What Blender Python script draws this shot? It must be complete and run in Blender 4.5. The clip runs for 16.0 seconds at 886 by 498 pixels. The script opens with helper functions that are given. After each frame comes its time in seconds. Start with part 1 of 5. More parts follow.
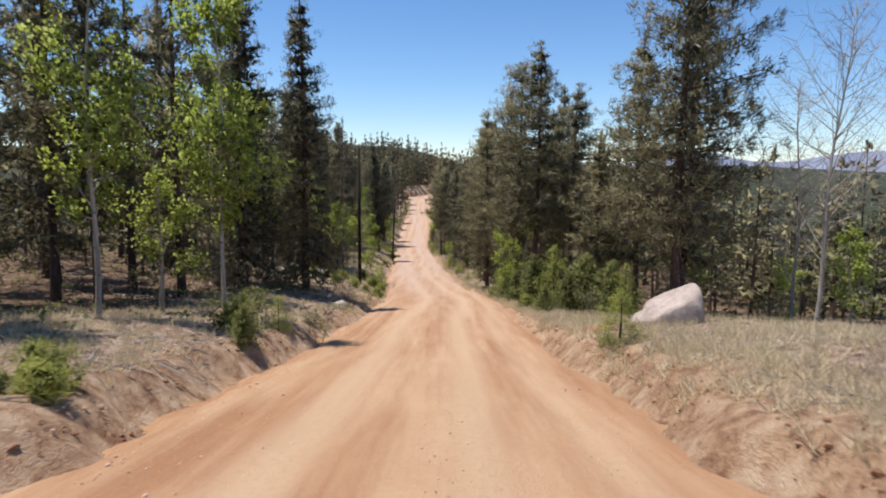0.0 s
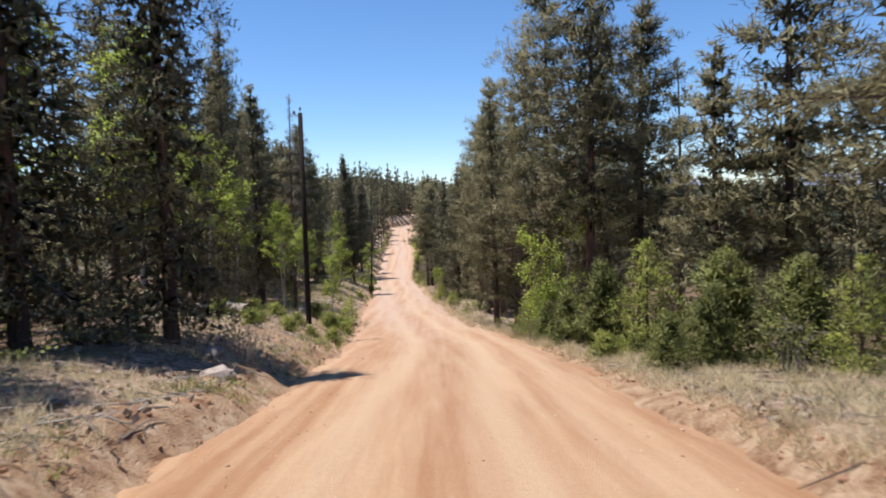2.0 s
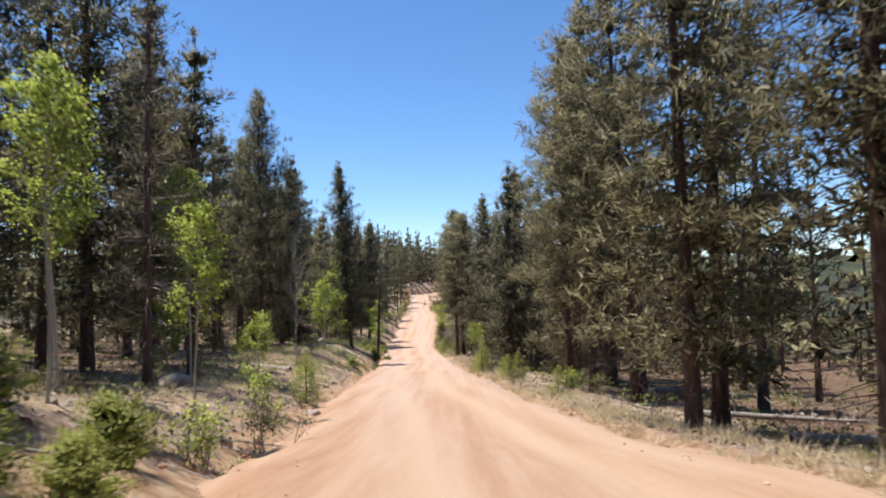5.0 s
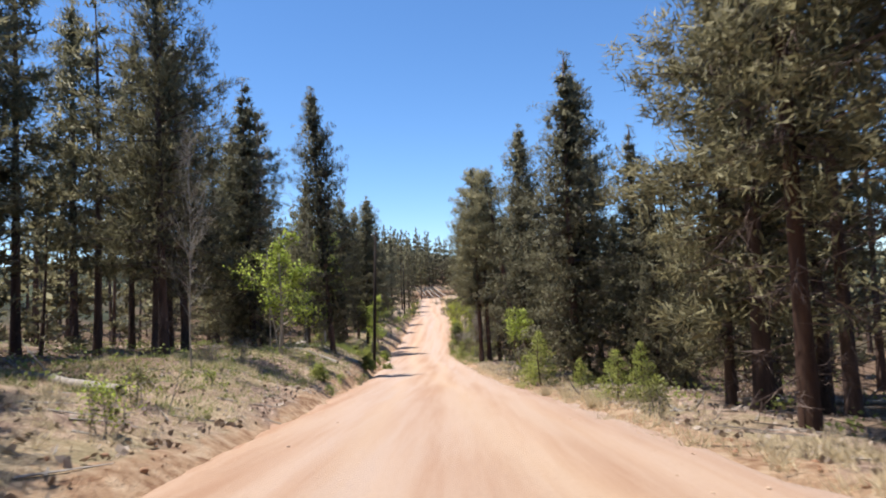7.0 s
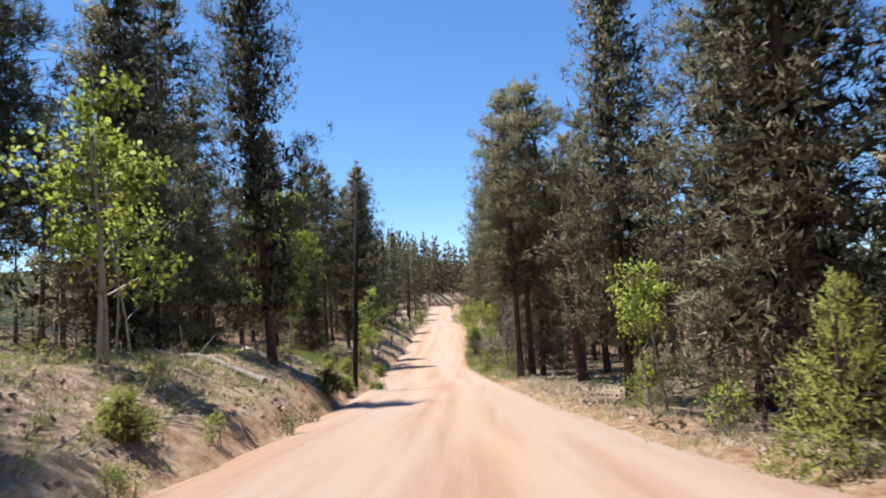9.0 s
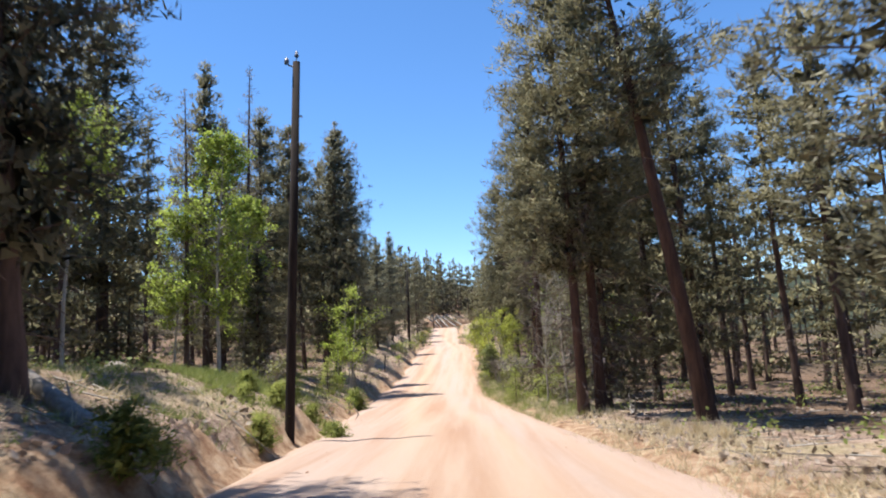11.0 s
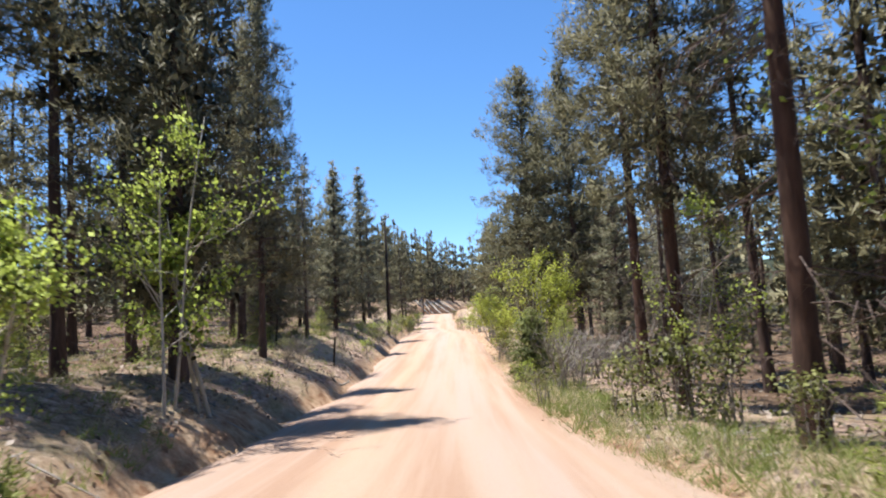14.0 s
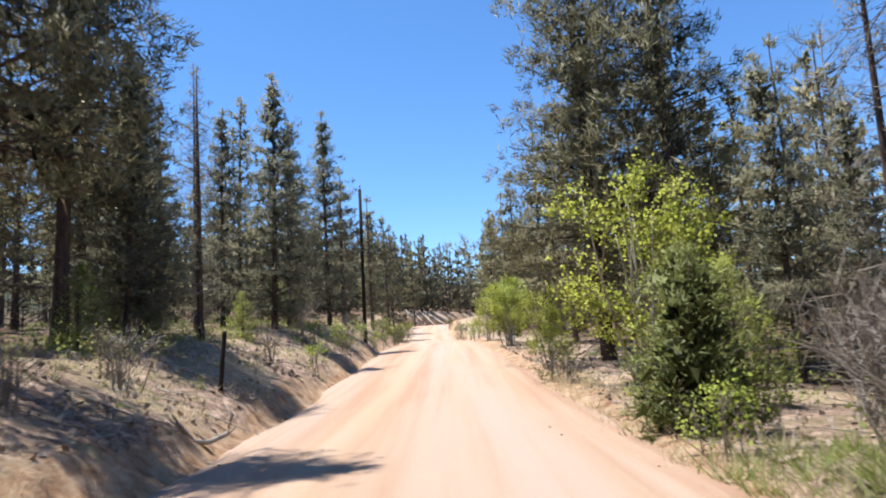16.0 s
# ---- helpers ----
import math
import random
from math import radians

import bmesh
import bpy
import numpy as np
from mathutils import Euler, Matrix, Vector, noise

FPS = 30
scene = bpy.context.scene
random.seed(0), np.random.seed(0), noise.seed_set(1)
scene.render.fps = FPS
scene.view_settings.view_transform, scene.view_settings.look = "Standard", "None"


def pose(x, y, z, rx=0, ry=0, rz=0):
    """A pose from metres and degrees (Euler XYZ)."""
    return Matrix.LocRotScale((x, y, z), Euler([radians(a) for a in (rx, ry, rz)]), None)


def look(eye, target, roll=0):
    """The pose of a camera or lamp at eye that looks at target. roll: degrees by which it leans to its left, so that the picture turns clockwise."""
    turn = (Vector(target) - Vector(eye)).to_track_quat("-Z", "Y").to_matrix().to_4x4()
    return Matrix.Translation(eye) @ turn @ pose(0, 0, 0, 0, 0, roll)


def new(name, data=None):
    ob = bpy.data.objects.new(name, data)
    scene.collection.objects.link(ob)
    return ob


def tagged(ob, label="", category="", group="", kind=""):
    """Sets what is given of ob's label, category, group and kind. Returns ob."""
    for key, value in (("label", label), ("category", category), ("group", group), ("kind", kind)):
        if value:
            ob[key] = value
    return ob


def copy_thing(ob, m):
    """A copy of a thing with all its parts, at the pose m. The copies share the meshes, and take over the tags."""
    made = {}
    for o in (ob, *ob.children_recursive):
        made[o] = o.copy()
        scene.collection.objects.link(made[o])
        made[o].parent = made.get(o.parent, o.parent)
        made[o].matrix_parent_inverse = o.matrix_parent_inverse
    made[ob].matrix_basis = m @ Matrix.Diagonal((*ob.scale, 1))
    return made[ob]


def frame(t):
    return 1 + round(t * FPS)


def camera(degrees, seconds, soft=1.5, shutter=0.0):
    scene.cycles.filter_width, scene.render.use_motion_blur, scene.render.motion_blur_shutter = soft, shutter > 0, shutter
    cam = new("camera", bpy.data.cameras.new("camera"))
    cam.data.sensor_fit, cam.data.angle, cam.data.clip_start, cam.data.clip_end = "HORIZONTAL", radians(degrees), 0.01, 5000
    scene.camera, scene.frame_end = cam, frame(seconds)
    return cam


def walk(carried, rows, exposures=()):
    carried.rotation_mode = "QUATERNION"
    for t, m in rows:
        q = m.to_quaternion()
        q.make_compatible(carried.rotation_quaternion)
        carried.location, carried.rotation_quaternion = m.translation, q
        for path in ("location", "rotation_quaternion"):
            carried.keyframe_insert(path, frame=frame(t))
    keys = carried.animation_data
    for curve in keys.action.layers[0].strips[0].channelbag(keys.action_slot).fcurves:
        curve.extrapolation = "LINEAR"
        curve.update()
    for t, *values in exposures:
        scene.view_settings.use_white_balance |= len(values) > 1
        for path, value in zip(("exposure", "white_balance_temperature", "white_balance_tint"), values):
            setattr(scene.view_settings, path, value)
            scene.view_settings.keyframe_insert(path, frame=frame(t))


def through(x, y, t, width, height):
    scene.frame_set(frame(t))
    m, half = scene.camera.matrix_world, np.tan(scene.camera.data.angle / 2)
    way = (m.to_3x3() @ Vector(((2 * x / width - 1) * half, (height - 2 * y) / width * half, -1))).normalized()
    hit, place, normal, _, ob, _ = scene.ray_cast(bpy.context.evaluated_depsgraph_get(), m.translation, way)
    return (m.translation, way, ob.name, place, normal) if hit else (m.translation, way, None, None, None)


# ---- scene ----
cam = camera(66.0, 16.0, 1.9, 0.2)
PATH = [
    (0, (0.0, -0.005, 1.384), (0.004, 1.982, 1.153), 0.4),
    (0.5, (-0.115, 3.244, 0.851), (-0.095, 5.23, 0.616), 1.5),
    (1, (-0.159, 6.575, 0.272), (-0.123, 8.566, 0.082), 0.2),
    (1.5, (-0.212, 10.057, -0.329), (-0.165, 12.053, -0.445), -0.2),
    (2, (-0.309, 13.722, -0.933), (-0.257, 15.717, -1.062), -1.7),
    (2.5, (-0.451, 17.485, -1.534), (-0.393, 19.481, -1.631), -1.3),
    (3, (-0.551, 21.264, -2.162), (-0.481, 23.262, -2.134), -0.6),
    (3.5, (-0.627, 25.038, -2.753), (-0.565, 27.036, -2.672), -1.0),
    (4, (-0.739, 28.832, -3.315), (-0.728, 30.83, -3.241), -0.8),
    (6.3, (-1.447, 46.312, -5.823), (-1.466, 48.307, -5.673), -1.9),
    (6.5, (-1.491, 47.849, -5.934), (-1.512, 49.844, -5.798), -3.2),
    (7, (-1.667, 51.701, -6.337), (-1.697, 53.696, -6.202), -2.2),
    (7.5, (-1.886, 55.496, -6.705), (-1.936, 57.494, -6.625), -3.2),
    (8, (-2.12, 59.294, -7.046), (-2.179, 61.289, -6.919), -1.8),
    (8.5, (-2.343, 63.188, -7.327), (-2.408, 65.181, -7.17), -2.9),
    (9, (-2.43, 66.957, -7.732), (-2.482, 68.948, -7.555), -2.6),
    (9.2, (-2.605, 68.082, -7.763), (-2.661, 70.074, -7.587), -4.1),
    (11.3, (-2.965, 81.14, -8.801), (-3.026, 83.122, -8.541), -2.7),
    (11.5, (-2.988, 82.494, -8.821), (-3.051, 84.477, -8.569), -4.0),
    (12, (-3.195, 86.26, -9.008), (-3.261, 88.241, -8.74), -3.8),
    (12.5, (-3.403, 90.042, -9.257), (-3.468, 92.022, -8.984), -2.8),
    (13, (-3.572, 93.666, -9.488), (-3.634, 95.648, -9.223), -3.2),
    (13.5, (-3.784, 97.295, -9.696), (-3.831, 99.276, -9.426), -2.2),
    (14, (-4.004, 100.889, -9.897), (-4.036, 102.874, -9.656), -3.3),
    (14.5, (-4.203, 104.516, -10.055), (-4.239, 106.503, -9.832), -0.8),
    (15, (-4.334, 108.094, -10.234), (-4.366, 110.084, -10.03), -1.3),
    (15.5, (-4.494, 111.566, -10.365), (-4.511, 113.551, -10.124), -3.3),
    (16, (-4.656, 115.075, -10.443), (-4.661, 117.054, -10.152), -3.7),
]
walk(cam, [(t, look(eye, target, roll)) for t, eye, target, roll in PATH], [(0, 0.32, 6650, 14), (2, 0.50, 6600, 13.5), (4, 0.65, 6650, 13.5), (9, 0.76, 6500, 12), (12, 0.96, 6420, 11), (16, 0.97, 6370, 10.5)])

# ---- light ----
SUN_AZ, SUN_EL = radians(-79), radians(72)     # azimuth from +y towards +x
world = bpy.data.worlds.new("sky")
scene.world = world
world.use_nodes = True
sky = world.node_tree.nodes.new("ShaderNodeTexSky")
sky.sky_type, sky.sun_disc = "NISHITA", False
sky.sun_elevation, sky.sun_rotation = SUN_EL, SUN_AZ
sky.altitude, sky.air_density, sky.dust_density, sky.ozone_density = 1500, 1.0, 0.0, 5.0
deep = world.node_tree.nodes.new("ShaderNodeHueSaturation")
deep.inputs["Saturation"].default_value = 1.14
world.node_tree.links.new(sky.outputs[0], deep.inputs["Color"])
world.node_tree.links.new(deep.outputs[0], world.node_tree.nodes["Background"].inputs[0])
world.node_tree.nodes["Background"].inputs[1].default_value = 0.122
sun = new("sun", bpy.data.lights.new("sun", "SUN"))
sun.data.energy, sun.data.angle, sun.data.color = 4.8, radians(0.53), (1.0, 0.95, 0.88)
toward = Vector((math.sin(SUN_AZ) * math.cos(SUN_EL), math.cos(SUN_AZ) * math.cos(SUN_EL), math.sin(SUN_EL)))
sun.matrix_basis = look((0, 0, 60), Vector((0, 0, 60)) - toward)


# ---- materials ----
class Mat:
    """A node material, with short calls for its nodes."""

    def __init__(self, name, rough=0.9):
        self.m = bpy.data.materials.new(name)
        self.m.use_nodes = True
        self.t = self.m.node_tree
        self.bsdf = self.t.nodes["Principled BSDF"]
        self.bsdf.inputs["Roughness"].default_value = rough
        self.bsdf.inputs["Specular IOR Level"].default_value = 0.25

    def node(self, kind, **inputs):
        n = self.t.nodes.new("ShaderNode" + kind)
        for k, v in inputs.items():
            k = k.replace("_", " ")
            if hasattr(v, "is_output"):
                self.t.links.new(v, n.inputs[k])
            else:
                n.inputs[k].default_value = v
        return n

    def coords(self):
        return self.node("NewGeometry").outputs["Position"]

    def noise(self, scale, detail=4.0, rough=0.6, vec=None, warp=0.0):
        n = self.node("TexNoise", Scale=scale, Detail=detail, Roughness=rough, Distortion=warp)
        self.t.links.new(vec if vec is not None else self.coords(), n.inputs["Vector"])
        return n.outputs["Fac"]

    def stretched(self, scale):
        n = self.t.nodes.new("ShaderNodeMapping")
        n.inputs["Scale"].default_value = scale
        self.t.links.new(self.coords(), n.inputs["Vector"])
        return n.outputs["Vector"]

    def ramp(self, fac, *stops):
        n = self.t.nodes.new("ShaderNodeValToRGB")
        e = n.color_ramp.elements
        while len(e) < len(stops):
            e.new(0.5)
        for el, (p, c) in zip(e, stops):
            el.position, el.color = p, (*c, 1) if len(c) == 3 else c
        self.t.links.new(fac, n.inputs["Fac"])
        return n.outputs["Color"]

    def span(self, v, a, b, c=0.0, d=1.0):
        n = self.node("MapRange", Value=v)
        for k, x in (("From Min", a), ("From Max", b), ("To Min", c), ("To Max", d)):
            n.inputs[k].default_value = x
        return n.outputs["Result"]

    def math(self, op, a, b=0.0):
        n = self.t.nodes.new("ShaderNodeMath")
        n.operation = op
        for i, v in enumerate((a, b)):
            if hasattr(v, "is_output"):
                self.t.links.new(v, n.inputs[i])
            else:
                n.inputs[i].default_value = v
        return n.outputs[0]

    def mix(self, fac, a, b, blend="MIX"):
        n = self.t.nodes.new("ShaderNodeMix")
        n.data_type, n.blend_type = "RGBA", blend
        for i, v in ((0, fac), (6, a), (7, b)):
            if hasattr(v, "is_output"):
                self.t.links.new(v, n.inputs[i])
            else:
                n.inputs[i].default_value = v if i == 0 else (*v, 1)
        return n.outputs[2]

    def colour(self, c):
        self.t.links.new(c, self.bsdf.inputs["Base Color"])

    def bump(self, h, strength=0.5, dist=0.05):
        n = self.node("Bump", Height=h, Strength=strength, Distance=dist)
        self.t.links.new(n.outputs[0], self.bsdf.inputs["Normal"])

    def attribute(self, name):
        n = self.t.nodes.new("ShaderNodeAttribute")
        n.attribute_name = name
        return n.outputs["Fac"]


def leaf_material(name, low, high, through=0.35, patch=0.9):
    """Foliage: tint varies from tree to tree, from clump to clump and from leaf to leaf, and some light passes through."""
    k = Mat(name, 0.6)
    each = k.node("NewGeometry").outputs["Random Per Island"]
    tree = k.node("ObjectInfo").outputs["Random"]
    clump = k.noise(patch, 2.0)
    f = k.math("ADD", k.math("MULTIPLY", each, 0.25), k.math("ADD", k.math("MULTIPLY", tree, 0.3), k.math("MULTIPLY", k.span(clump, 0.3, 0.7), 0.5)))
    c = k.ramp(f, (0.1, low), (0.95, high))
    k.colour(c)
    k.bsdf.inputs["Specular IOR Level"].default_value = 0.3
    tr = k.node("BsdfTranslucent", Color=c)
    mx = k.node("MixShader", Fac=through)
    k.t.links.new(k.bsdf.outputs[0], mx.inputs[1])
    k.t.links.new(tr.outputs[0], mx.inputs[2])
    k.t.links.new(mx.outputs[0], k.t.nodes["Material Output"].inputs["Surface"])
    return k.m


NEEDLE = leaf_material("pine_needles", (0.103, 0.101, 0.060), (0.384, 0.352, 0.190), 0.32, 1.3)
NEEDLE_DARK = leaf_material("spruce_needles", (0.088, 0.087, 0.058), (0.310, 0.294, 0.175), 0.32)
NEEDLE_GREY = leaf_material("dying_needles", (0.110, 0.098, 0.070), (0.270, 0.240, 0.165), 0.3)
NEEDLE_SOFT = leaf_material("soft_pine_needles", (0.130, 0.132, 0.085), (0.380, 0.365, 0.235), 0.5)
YOUNG = leaf_material("young_spruce_needles", (0.200, 0.245, 0.055), (0.480, 0.520, 0.140), 0.5)
FIR = leaf_material("fir_needles", (0.105, 0.130, 0.042), (0.300, 0.330, 0.105), 0.35)
SEEDLING = leaf_material("seedling_needles", (0.155, 0.190, 0.045), (0.450, 0.490, 0.128), 0.45)
ASPEN = leaf_material("aspen_leaves", (0.310, 0.400, 0.060), (0.570, 0.680, 0.150), 0.5)
WILLOW = leaf_material("willow_leaves", (0.290, 0.345, 0.045), (0.560, 0.600, 0.115), 0.5)
SHRUB = leaf_material("shrub_leaves", (0.130, 0.150, 0.040), (0.320, 0.330, 0.110), 0.4)
STRAW = leaf_material("dry_grass", (0.470, 0.385, 0.240), (0.760, 0.665, 0.455), 0.4, 0.5)
GREEN_GRASS = leaf_material("green_grass", (0.145, 0.185, 0.050), (0.350, 0.390, 0.120), 0.4, 0.5)
LITTER = leaf_material("bark_litter", (0.075, 0.052, 0.040), (0.520, 0.430, 0.340), 0.0, 6.0)
TWIG = leaf_material("bare_twigs", (0.130, 0.110, 0.095), (0.300, 0.270, 0.230), 0.0)


def bark_material(name, dark, light, spots=None):
    k = Mat(name, 0.95)
    v = k.stretched((9.0, 9.0, 1.6))
    plates = k.noise(1.0, 6.0, 0.65, v, 0.4)
    c = k.ramp(plates, (0.30, dark), (0.70, light))
    if spots:
        c = k.mix(k.span(k.noise(1.0, 3.0, 0.6, k.stretched((5.0, 5.0, 11.0))), 0.62, 0.70), c, spots)
    c = k.mix(k.math("MULTIPLY", k.node("ObjectInfo").outputs["Random"], 0.4), c, dark)
    k.colour(c)
    k.bump(plates, 0.8, 0.03)
    return k.m


BARK = bark_material("pine_bark", (0.048, 0.034, 0.029), (0.155, 0.104, 0.084))
BARK_RED = bark_material("old_pine_bark", (0.042, 0.026, 0.020), (0.140, 0.080, 0.056))
BARK_WHITE = bark_material("bare_aspen_bark", (0.400, 0.380, 0.330), (0.640, 0.620, 0.560), (0.09, 0.08, 0.07))
BARK_PALE = bark_material("aspen_bark", (0.250, 0.235, 0.200), (0.500, 0.480, 0.420), (0.07, 0.06, 0.05))
DEADWOOD = bark_material("grey_deadwood", (0.170, 0.150, 0.130), (0.430, 0.395, 0.350))
DEAD_BOUGH = bark_material("dead_boughs", (0.080, 0.058, 0.049), (0.205, 0.155, 0.130))
POLEWOOD = bark_material("tarred_pole_wood", (0.012, 0.009, 0.008), (0.036, 0.026, 0.021))

k = Mat("packed_dirt", 0.97)
big, fine = k.noise(0.35, 4.0), k.noise(14.0, 6.0, 0.75)
lanes = k.noise(1.0, 4.0, 0.6, k.stretched((2.2, 0.05, 1.0)))
c = k.mix(k.span(lanes, 0.38, 0.66), (0.340, 0.176, 0.088), (0.500, 0.332, 0.196))
c = k.mix(k.math("MULTIPLY", k.span(big, 0.4, 0.7), 0.5), c, (0.405, 0.226, 0.116))
c = k.mix(k.math("MULTIPLY", k.attribute("track"), 0.75), c, (0.530, 0.376, 0.238))
c = k.mix(k.math("MULTIPLY", k.span(fine, 0.50, 0.80), 0.35), c, (0.231, 0.112, 0.065))
# white-balance drift along the drive, put into the dirt as a paler tint
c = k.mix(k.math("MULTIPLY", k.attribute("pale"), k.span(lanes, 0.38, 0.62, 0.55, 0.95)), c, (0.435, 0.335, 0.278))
k.colour(c)
crumbs = k.noise(48.0, 3.0, 0.75)
c = k.mix(k.math("MULTIPLY", k.span(crumbs, 0.61, 0.73), 0.4), c, (0.230, 0.122, 0.078))
c = k.mix(k.math("MULTIPLY", k.span(crumbs, 0.42, 0.32), 0.35), c, (0.600, 0.470, 0.360))
k.colour(c)
k.bump(k.math("ADD", fine, crumbs), 0.75, 0.03)
DIRT_ROAD = k.m

k = Mat("forest_ground", 1.0)
litter, patch, speck = k.noise(5.0, 6.0, 0.72, None, 0.6), k.noise(0.45, 4.0), k.noise(38.0, 4.0, 0.7)
duff_shade = k.ramp(litter, (0.34, (0.100, 0.065, 0.048)), (0.50, (0.335, 0.230, 0.170)), (0.64, (0.660, 0.498, 0.384)))
dry = k.ramp(k.noise(9.0, 6.0, 0.78, k.stretched((1.0, 2.5, 1.0))), (0.34, (0.251, 0.175, 0.106)), (0.52, (0.553, 0.418, 0.266)), (0.68, (0.660, 0.614, 0.443)))
c = k.mix(k.span(patch, 0.46, 0.62), duff_shade, dry)
chips = k.noise(26.0, 3.0, 0.8, None, 0.8)
c = k.mix(k.span(chips, 0.58, 0.66), c, (0.660, 0.569, 0.435))
c = k.mix(k.span(chips, 0.42, 0.34), c, (0.100, 0.065, 0.051))
c = k.mix(k.math("MULTIPLY", k.span(k.noise(0.9, 3.0), 0.50, 0.68), 0.5), c, (0.163, 0.158, 0.062))
# needle litter, darkened further to stand in for shade under the trees
needles = k.ramp(k.noise(4.0, 6.0, 0.75, None, 0.5), (0.30, (0.065, 0.041, 0.027)), (0.52, (0.180, 0.117, 0.075)), (0.74, (0.361, 0.259, 0.174)))
c = k.mix(k.span(k.math("ADD", k.attribute("duff_shade"), k.math("MULTIPLY", k.math("SUBTRACT", k.noise(0.5, 4.0), 0.5), 1.2)), 0.30, 0.75), c, needles)
soil = k.ramp(k.noise(3.0, 6.0, 0.7), (0.36, (0.250, 0.134, 0.075)), (0.50, (0.455, 0.298, 0.182)), (0.64, (0.580, 0.432, 0.295)))
# dark green of far tree canopy put into the ground's colour
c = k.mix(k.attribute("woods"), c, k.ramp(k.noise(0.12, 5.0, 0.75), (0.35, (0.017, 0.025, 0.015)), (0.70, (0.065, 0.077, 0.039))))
edge = k.math("ADD", k.attribute("soil"), k.math("MULTIPLY", k.math("SUBTRACT", k.noise(1.6, 5.0, 0.7), 0.5), 1.5))
c = k.mix(k.span(edge, 0.38, 0.62), c, soil)
c = k.mix(k.math("MULTIPLY", k.span(speck, 0.55, 0.75), 0.4), c, (0.121, 0.077, 0.053))
k.colour(c)
k.bump(k.math("ADD", litter, k.math("ADD", k.math("MULTIPLY", speck, 0.4), k.math("MULTIPLY", chips, 0.6))), 1.0, 0.08)
FOREST_GROUND = k.m

k = Mat("granite", 0.9)
c = k.ramp(k.noise(2.2, 6.0, 0.7), (0.3, (0.240, 0.190, 0.165)), (0.55, (0.430, 0.365, 0.320)), (0.75, (0.540, 0.485, 0.435)))
c = k.mix(k.math("MULTIPLY", k.span(k.noise(40.0, 3.0), 0.55, 0.7), 0.5), c, (0.123, 0.092, 0.077))
k.colour(c)
k.bump(k.noise(9.0, 6.0, 0.7), 0.6, 0.05)
GRANITE = k.m

k = Mat("road_gravel", 1.0)
k.colour(k.ramp(k.node("NewGeometry").outputs["Random Per Island"], (0.10, (0.270, 0.160, 0.105)), (0.75, (0.560, 0.430, 0.320))))
GRAVEL = k.m

k = Mat("crumbled_clay", 1.0)
k.colour(k.ramp(k.noise(6.0, 5.0, 0.7), (0.3, (0.131, 0.065, 0.039)), (0.5, (0.277, 0.154, 0.092)), (0.75, (0.431, 0.300, 0.208))))
k.bump(k.noise(40.0, 4.0), 0.6, 0.02)
CLAY = k.m

# blue haze of distance put into the ridge's own colour
k = Mat("hazed_ridge", 1.0)
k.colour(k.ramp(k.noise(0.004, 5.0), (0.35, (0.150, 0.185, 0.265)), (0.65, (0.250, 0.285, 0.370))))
HAZED_RIDGE = k.m

k = Mat("galvanised_iron", 0.5)
k.bsdf.inputs["Metallic"].default_value = 0.7
k.colour(k.ramp(k.noise(30.0), (0.3, (0.12, 0.11, 0.10)), (0.7, (0.30, 0.29, 0.28))))
IRON = k.m

k = Mat("faded_tag", 0.7)
k.colour(k.ramp(k.noise(20.0), (0.3, (0.62, 0.52, 0.40)), (0.7, (0.80, 0.72, 0.60))))
TAG = k.m


# ---- mesh helpers ----
def mesh_of(name, verts, faces, material, flat=True, normals=None):
    me = bpy.data.meshes.new(name)
    verts, faces = np.asarray(verts, np.float32), np.asarray(faces, np.int32)
    n = faces.shape[1]
    me.vertices.add(len(verts))
    me.vertices.foreach_set("co", verts.ravel())
    me.loops.add(faces.size)
    me.loops.foreach_set("vertex_index", faces.ravel())
    me.polygons.add(len(faces))
    me.polygons.foreach_set("loop_start", np.arange(0, faces.size, n, dtype=np.int32))
    me.polygons.foreach_set("use_smooth", np.full(len(faces), not flat or normals is not None))
    me.materials.append(material)
    me.update(calc_edges=True)
    if normals is not None:
        me.normals_split_custom_set_from_vertices(np.asarray(normals, np.float32))
    return me


def part(name, me, parent, label=""):
    ob = new(name, me)
    ob.parent = parent
    return tagged(ob, label)


def float_attribute(me, name, values):
    me.attributes.new(name, "FLOAT", "POINT").data.foreach_set("value", np.asarray(values, np.float32).ravel())


def tube(points, radii, sides=6):
    """Vertices and triangles of a tapering tube along the points."""
    p = np.asarray(points, float)
    n = len(p)
    d = np.gradient(p, axis=0)
    d /= np.linalg.norm(d, axis=1)[:, None] + 1e-9
    ref = np.where(np.abs(d[:, 2:3]) > 0.9, [[1.0, 0, 0]], [[0, 0, 1.0]])
    u = np.cross(d, ref)
    u /= np.linalg.norm(u, axis=1)[:, None]
    w = np.cross(d, u)
    a = np.arange(sides) * 2 * np.pi / sides
    v = (p[:, None] + np.asarray(radii)[:, None, None] * (np.cos(a)[None, :, None] * u[:, None] + np.sin(a)[None, :, None] * w[:, None])).reshape(-1, 3)
    f = []
    for i in range(n - 1):
        for j in range(sides):
            q, r = i * sides + j, i * sides + (j + 1) % sides
            f += [(q, r, r + sides), (q, r + sides, q + sides)]
    f += [((n - 1) * sides, (n - 1) * sides + j, (n - 1) * sides + j + 1) for j in range(1, sides - 1)]
    return v, np.array(f)


def joined(pieces):
    vs, fs, k = [], [], 0
    for v, f in pieces:
        vs.append(v)
        fs.append(np.asarray(f) + k)
        k += len(v)
    return np.concatenate(vs), np.concatenate(fs)


